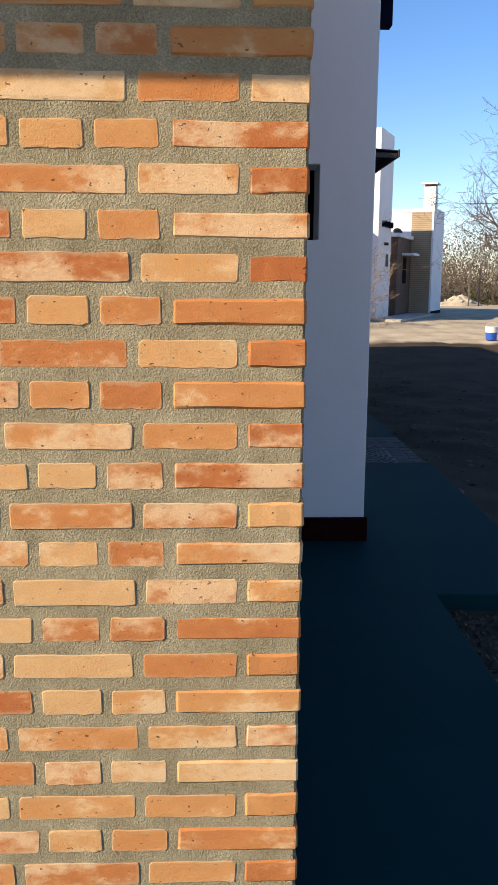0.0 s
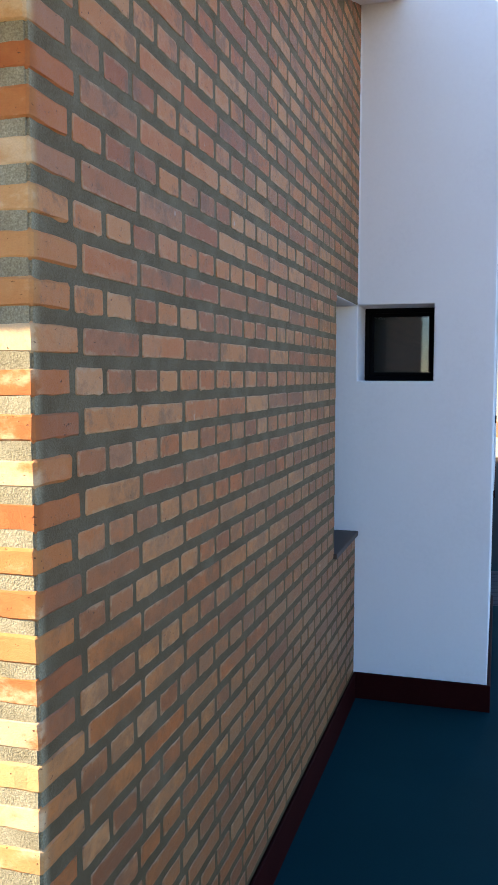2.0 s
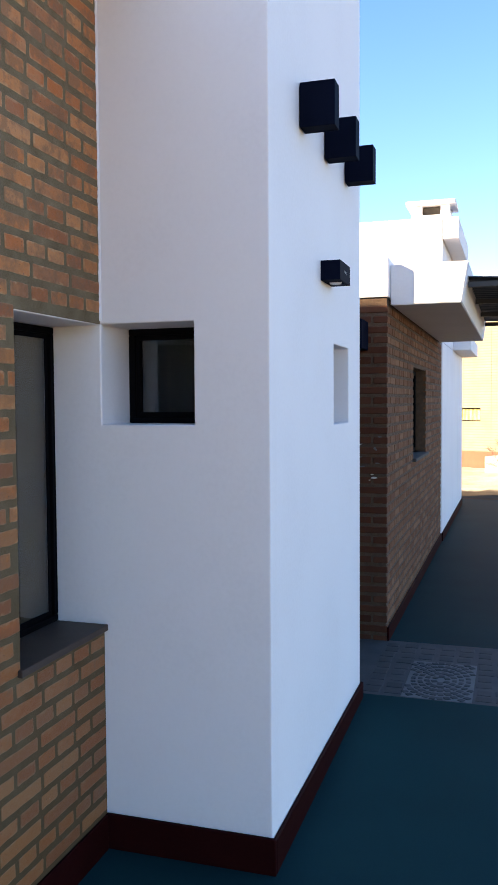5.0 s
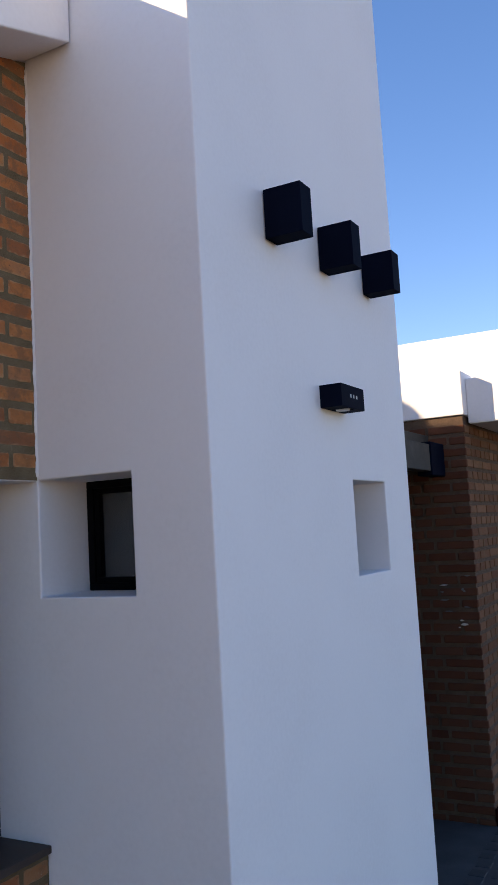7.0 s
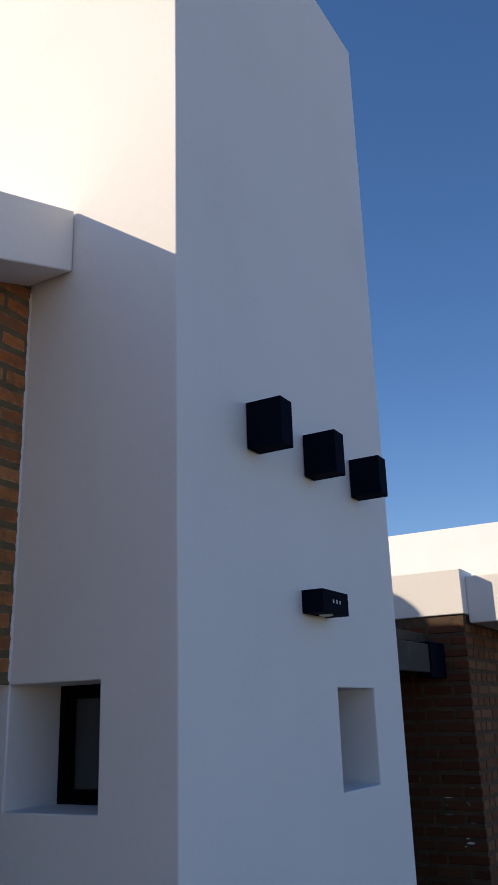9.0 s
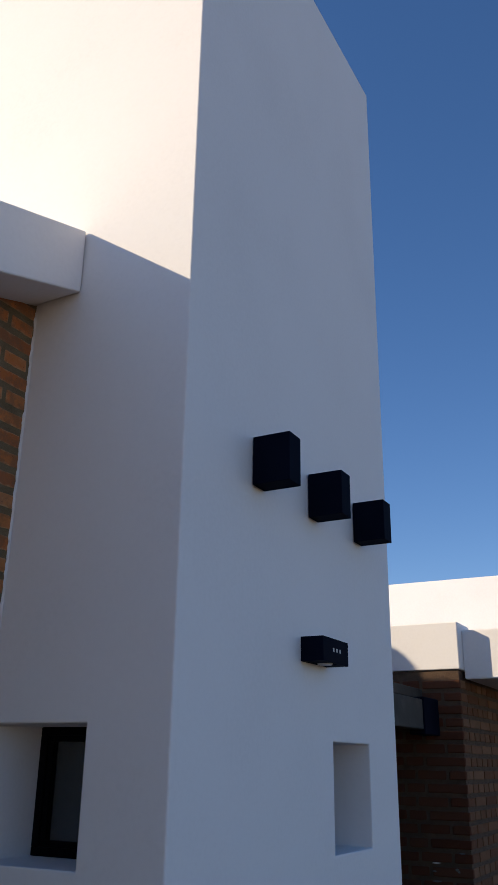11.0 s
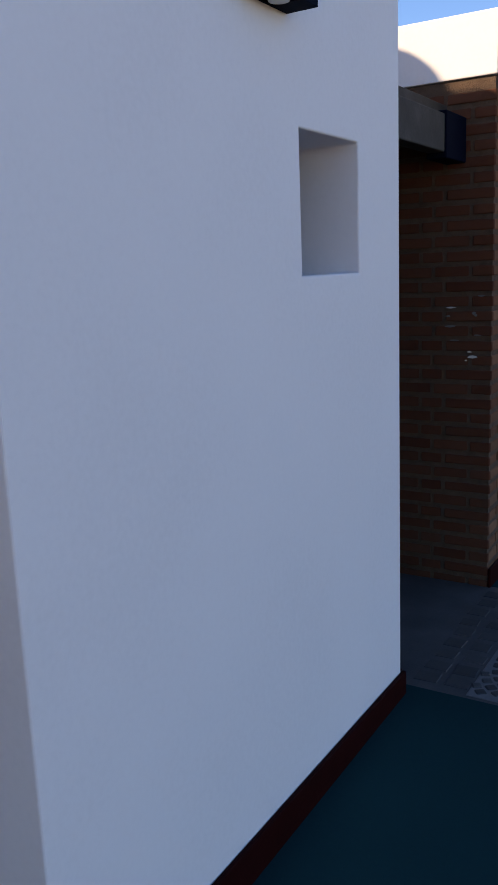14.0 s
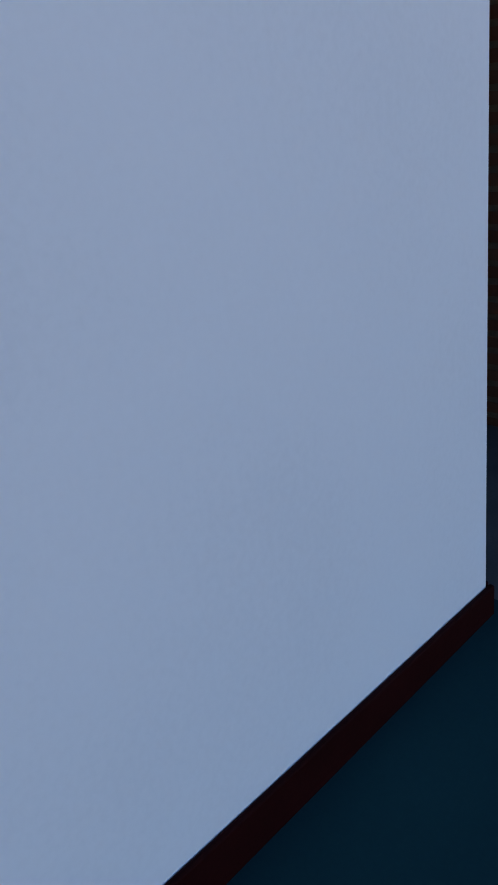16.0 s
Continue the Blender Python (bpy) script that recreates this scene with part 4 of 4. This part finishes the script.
def far_house():
    top = empty("house", "sunlit brick and white plastered house across the bare yard", "house")

    def add(name, b, mat, bevel=0.006, label=""):
        return box(name, *b, mat, top, bevel, 1, label, FAR)
    part("brick_wall", cells([-9, -3.7, -2.5, -2.2], [0, 0.12, 3.09], [-0.8, 0.9, 1.25, 4.5], [(-3.7, -1, 0.9, -2.5, 0.12, 1.25)], 0.0, FAR), BRICK_FAR, top)
    add("brick_wall", (-2.198, 0.004, -0.6, -0.88, 3.09, 3.6), BRICK_FAR, 0.0)
    add("roof", (-2.198, -0.04, 3.602, -0.84, 3.1, 3.66), WHITE)
    add("parapet", (-9.1, -0.06, 4.502, -2.16, 3.12, 4.7), WHITE)
    add("plinth", (-9, -0.03, -0.8, -1.15, -0.001, 0.10), SUNLIT_RED)
    add("tower", (-0.75, 3.1, -0.6, 0.667, 4.9, 5.69), WHITE, 0.01)
    add("side_wall", (-4, 3.13, -0.6, -0.752, 4.9, 5.3), WHITE, 0.01)
    frame_out = part("window", cells([-0.98, -0.94, -0.64, -0.60], [3.06, 3.1], [1.66, 1.70, 2.0, 2.04], [(-0.94, 3, 1.70, -0.64, 4, 2.0)], 0.0, FAR), FRAME, top)
    pane = part("pane", slab(bmesh.new(), -0.94, 3.075, 1.70, -0.64, 3.082, 2.0, m=FAR), GLASS, frame_out)
    add("window_hood", (-1.02, 3.0, 2.06, -0.55, 3.098, 2.10), WHITE, 0.002)
    for k in range(3):
        add("wall_box", (0.668, 3.528 + 0.465 * k, 2.83, 0.81, 3.615 + 0.465 * k, 3.01), BLACK, 0.002)
    add("lamp", (0.668, 3.92, 2.285, 0.757, 4.15, 2.37), BLACK, 0.002)
    add("lamp", (-0.28, 3.02, 2.60, -0.18, 3.098, 2.66), BLACK, 0.002)
    # a flat grey plate stands in for the recess
    add("niche", (0.660, 4.2, 1.63, 0.672, 4.57, 2.02), CONCRETE, 0.0)
    add("wing_wall", (-3, 6.14, -0.6, 0.64, 8.5, 2.65), BRICK_FAR_SHADED)
    add("wing_roof", (-3.1, 6.05, 2.652, 0.72, 8.5, 2.78), WHITE)
    add("wing_window", (0.63, 7.1, 1.1, 0.65, 7.7, 2.0), FRAME, 0.002)
    add("window_hood", (0.641, 6.9, 2.06, 1.05, 8.0, 2.14), WHITE, 0.003)
    add("end_wing", (0.62, 8.51, -0.6, 1.36, 10.8, 3.62), BRICK_FAR)
    add("back_wall", (-5, 8.53, -0.6, 0.618, 10.8, 3.62), WHITE)
    add("end_wall", (1.362, 8.48, -0.6, 1.43, 10.8, 3.78), WHITE)
    add("end_roof", (-5, 8.5, 3.622, 1.36, 10.8, 3.75), WHITE)
    add("end_plinth", (1.432, 8.48, -0.6, 1.445, 10.8, 0.1), BLACK)
    add("chimney", (0.93, 9.0, 3.752, 1.36, 9.5, 4.56), WHITE)
    add("chimney_gap", (0.96, 9.03, 4.562, 1.33, 9.47, 4.64), GAP_DARK, 0.0)
    add("chimney_cap", (0.85, 8.9, 4.642, 1.43, 9.6, 4.70), WHITE)
    add("porch_step", (0.7, 2.4, -0.6, 1.6, 8.4, 0.04), PORCH, 0.01)
    add("porch_step", (-1.75, -1.3, -0.6, -0.75, -0.05, 0.06), PORCH, 0.01)
    add("porch_step", (0.1, 2.1, -0.6, 0.698, 3.05, 0.05), PORCH, 0.01)
    window("window", "wide window with warm curtains in the sunlit brick wall", 1.2, 0.35, FAR @ pose(-3.7, 0.03, 0.9), top, bar=0.014, depth=0.05, mullions=(0.6,), cat="")
    bm = bmesh.new()
    cols = [[bm.verts.new((-3.69 + 0.024 * k, 0.095 + 0.01 * math.sin(k * 1.3), z)) for z in (0.91, 1.24)] for k in range(50)]
    for p, q in zip(cols, cols[1:]):
        bm.faces.new((p[0], q[0], q[1], p[1]))
    bm.transform(FAR)
    part("curtain", bm, CURTAIN_WARM, top, "warm yellow curtain")
    dish = bmesh.new()
    bmesh.ops.create_uvsphere(dish, u_segments=16, v_segments=8, radius=0.24)
    bmesh.ops.delete(dish, geom=[v for v in dish.verts if v.co.z > -0.12], context="VERTS")
    dish.transform(FAR @ pose(0.3, 7.9, 3.02, 55, 0, 30))
    part("satellite_dish", dish, CONCRETE, top, "grey satellite dish")
    mast = bmesh.new()
    slab(mast, 0.28, 7.96, 2.70, 0.31, 7.99, 2.9, m=FAR)
    part("dish_mast", mast, CONCRETE, top)


far_house()


# ---- plants ----
def tubes(name, branches, material, sides=4):
    """Tapered limbs: each branch is a list of (point, radius)."""
    verts, faces = [], []
    for line in branches:
        base = len(verts)
        for k, (p, r) in enumerate(line):
            d = (line[min(k + 1, len(line) - 1)][0] - line[max(k - 1, 0)][0]).normalized()
            u = d.orthogonal().normalized()
            v = d.cross(u)
            for s in range(sides):
                a = 2 * math.pi * s / sides
                verts.append(tuple(p + (u * math.cos(a) + v * math.sin(a)) * r))
        for k in range(len(line) - 1):
            for s in range(sides):
                a, b = base + k * sides + s, base + k * sides + (s + 1) % sides
                faces.append((a, b, b + sides, a + sides))
    return shape_mesh(name, verts, faces, material)


def grow(r, start, way, length, radius, depth, out, droop=0.0, kids=(3, 4), wild=0.35, shrink=0.66):
    line, p, d = [(start, radius)], start.copy(), way.normalized()
    n = 5
    for k in range(n):
        d = (d + Vector((r.gauss(0, wild), r.gauss(0, wild), r.gauss(0, wild) - droop)) * 0.4).normalized()
        p = p + d * length / n
        line.append((p.copy(), max(0.0035, radius * (1 - 0.75 * (k + 1) / n))))
    out.setdefault(depth, []).append(line)
    if depth > 0:
        for _ in range(r.randint(*kids)):
            k = r.randint(1, n)
            q, rad = line[k]
            side = Vector((r.gauss(0, 1), r.gauss(0, 1), r.gauss(0.1, 0.7))).normalized()
            grow(r, q, d * 0.7 + side * 0.8, length * shrink * r.uniform(0.75, 1.15), rad * 0.75, depth - 1, out, droop, kids, wild, shrink)


def tree(name, label, x, y, hgt, seed, lean=(0, 0, 1), levels=4, radius=0.12, material=BARK, kids=(4, 5), z=None):
    r = random.Random(seed)
    top = empty(name, label, "tree" if "tree" in name else "bush")
    out = {}
    base = Vector((x, y, (height(x, y) if z is None else z) - 0.05))
    grow(r, base, Vector(lean), hgt * 0.45, radius, levels, out, 0.0, kids)
    trunk = new("trunk", tubes("trunk", out[levels], material, 8))
    trunk.parent = top
    limbs = new("crown", tubes("crown", [b for d in out if d < levels for b in out[d]], material, 4))
    limbs.parent = top


tree("tree", "bare winter tree with thin tangled grey branches", 8.7, 20.0, 8.5, 4, (-0.42, -0.05, 1), 5, 0.22)
tree("tree", "bare winter tree leaning over the yard", 10.6, 25.0, 7.5, 9, (-0.3, 0.1, 1), 5, 0.19)


def bush(x, y, hgt, seed, label, material, stems=9):
    r = random.Random(seed)
    out = {}
    z = height(x, y) - 0.03
    for _ in range(stems):
        grow(r, Vector((x + r.gauss(0, .08), y + r.gauss(0, .08), z)), Vector((r.gauss(0, .45), r.gauss(0, .45), 1)), hgt * r.uniform(.5, .85), 0.009, 3, out, 0.0, (3, 4), 0.22, 0.6)
    top = empty("bush", label, "bush")
    for d in out:
        ob = new("stem_cluster" if d == 3 else "crown", tubes("twigs", out[d], material, 3))
        ob.parent = top
        tagged(ob, kind="stuff")


bush(3.75, 22.0, 2.0, 3, "dry leafless yellow bush beside the far house", DRY, 12)
bush(1.3, 21.3, 0.8, 5, "small dry dark bush by the far brick wall", BARK, 6)


def thicket():
    """Far scrub closing the yard: tangled stems with sparse small leaves."""
    r = random.Random(21)
    out = {}
    lv, lf, ov, of = [], [], [], []
    for k in range(95):
        x, y = r.uniform(11.0, 34), r.uniform(42, 62)
        h = r.uniform(2.2, 4.8)
        for _ in range(7):
            grow(r, Vector((x + r.gauss(0, .6), y + r.gauss(0, .5), 0.2)), Vector((r.gauss(0, .4), r.gauss(0, .4), 1)), h * .6, 0.022, 2, out, 0, (4, 5), 0.3, 0.6)
        for _ in range(900):
            p = Vector((x + r.gauss(0, 1.1), y + r.gauss(0, .8), 0.3 + h * r.random() ** 2.3))
            s = r.uniform(.03, .085)
            olive = x < 20 and p.z < 1.2 and k % 3 == 0
            V, F = (ov, of) if olive else (lv, lf)
            b = len(V)
            q = Euler((r.uniform(0, 6), r.uniform(0, 6), r.uniform(0, 6))).to_matrix()
            V += [tuple(p + q @ Vector(c) * s) for c in ((-1, 0, 0), (0, -.5, 0.1), (1, 0, 0), (0, .5, 0.1))]
            F.append((b, b + 1, b + 2, b + 3))
    tagged(new("scrub_stems", tubes("scrub_stems", [b for d in out for b in out[d]], BARK, 3)), "tangled bare stems of far winter scrub", "scrub", kind="stuff")
    tagged(new("scrub_leaves", shape_mesh("scrub_leaves", lv, lf, SCRUB)), "sparse brown leaves of far winter scrub", "scrub", kind="stuff")
    tagged(new("green_scrub", shape_mesh("green_scrub", ov, of, OLIVE)), "low olive green leaves among far scrub", "scrub", kind="stuff")


thicket()


def post(x, y, hgt):
    z = height(x, y)
    top = empty("fence_post", "grey wooden post standing before the scrub", "post", "posts before the scrub")
    box("shaft", -0.035, -0.035, -0.1, 0.035, 0.035, hgt, BARK, top, 0.008)
    top.location = (x, y, z)


post(12.3, 40.5, 2.1)
post(12.9, 40.8, 2.1)


def bucket(x, y):
    z = height(x, y) + 0.01
    top = empty("bucket", "white and blue plastic bucket standing on the soil", "bucket")
    bm = bmesh.new()
    prof = [(0.125, 0.0), (0.13, 0.01), (0.15, 0.24), (0.15, 0.245), (0.143, 0.25), (0.122, 0.02), (0.0, 0.018)]
    rings = [[bm.verts.new((rad * math.cos(a * math.pi / 14), rad * math.sin(a * math.pi / 14), h)) for a in range(28)] if rad else [bm.verts.new((0, 0, h))] for rad, h in prof]
    for p, q in zip(rings, rings[1:]):
        for a in range(28):
            if len(q) == 1:
                bm.faces.new((p[a], p[(a + 1) % 28], q[0]))
            else:
                bm.faces.new((p[a], p[(a + 1) % 28], q[(a + 1) % 28], q[a]))
    bm.faces.new(list(reversed(rings[0])))
    part("pail", bm, BLUE, top, "blue printed side")
    rim = bmesh.new()
    bmesh.ops.create_cone(rim, cap_ends=True, segments=28, radius1=0.152, radius2=0.16, depth=0.14, matrix=Matrix.Translation((0, 0, 0.255)))
    part("lid", rim, LAMP_WHITE, top, "white lid and rim")
    pts = [(Vector((0.16 * math.cos(a), -0.02, 0.30 + 0.12 * math.sin(a))), 0.005) for a in [math.pi * k / 12 for k in range(13)]]
    h = new("bail", tubes("bail", [pts], LAMP_WHITE, 6))
    h.parent = top
    top.location = (x, y, z)
    top.scale = (0.95, 0.95, 0.95)


bucket(6.2, 18.0)


def soil_heap(x, y, long, deep, high, seed):
    """A dumped heap of pale sand and stones."""
    r = random.Random(seed)
    top = empty("soil_heap", "low heap of pale sand and stones in the yard", "heap")
    base = height(x, y)
    n, rings = 36, 9
    verts = [(0.0, 0.0, high)]
    for k in range(1, rings + 1):
        f = k / rings
        for a in range(n):
            t = 2 * math.pi * a / n
            p = Vector((math.cos(t) * long * f, math.sin(t) * deep * f, 0))
            lump = noise.noise(p * 2.1 + Vector((seed, 0, 0))) * 0.35 + noise.noise(p * 6.0) * 0.14
            verts.append((p.x, p.y, high * (1 - f) ** 0.8 * (1 + lump) - (0.08 if k == rings else 0.0)))
    faces = [(0, 1 + a, 1 + (a + 1) % n) for a in range(n)]
    for k in range(rings - 1):
        faces += [(1 + k * n + a, 1 + (k + 1) * n + a, 1 + (k + 1) * n + (a + 1) % n, 1 + k * n + (a + 1) % n) for a in range(n)]
    mound = new("mound", shape_mesh("mound", verts, faces, SOIL))
    mound.parent = top
    for k in range(14):
        bm = bmesh.new()
        bmesh.ops.create_icosphere(bm, subdivisions=1, radius=r.uniform(0.06, 0.16))
        for v in bm.verts:
            v.co = Vector((v.co.x * r.uniform(.8, 1.3), v.co.y * r.uniform(.8, 1.3), v.co.z * r.uniform(.5, .8)))
        t, f = r.uniform(0, 6.28), r.uniform(0.2, 0.9)
        bmesh.ops.translate(bm, verts=bm.verts, vec=(math.cos(t) * long * f, math.sin(t) * deep * f, high * (1 - f) ** 0.8))
        part("stone", bm, PORCH, top)
    top.location = (x, y, base)


soil_heap(12.1, 41.5, 1.3, 0.8, 0.55, 3)


def leaf_litter():
    """Dead leaves and clods blown against the corner of the walkway."""
    r = random.Random(44)
    verts, faces = [], []
    for k in range(420):
        x, y = 0.91 + abs(r.gauss(0, 0.2)), 2.27 - abs(r.gauss(0, 0.4))
        z = max(0.002 if x < 0.89 or y > 2.29 else -1.0, height(x, y) + 0.004)
        s, q = r.uniform(0.005, 0.018), Euler((r.gauss(0, .5), r.gauss(0, .5), r.uniform(0, 6.28))).to_matrix()
        b = len(verts)
        for c in ((-1, 0, 0.05), (-.3, -.45, 0.2), (.5, -.35, 0.22), (1, 0, 0.12), (.5, .35, 0.2), (-.3, .45, 0.18)):
            p = q @ (Vector(c) * s)
            verts.append((x + p.x, y + p.y, max(z + p.z + s * 0.3, 0.0015 if z > 0 else -9.0)))
        faces.append(tuple(range(b, b + 6)))
    me = shape_mesh("leaf_litter", verts, faces, SCRUB)
    tagged(new("leaf_litter", me), "dead brown leaves and crumbs at the walkway's corner", "leaf litter", kind="stuff")


leaf_litter()
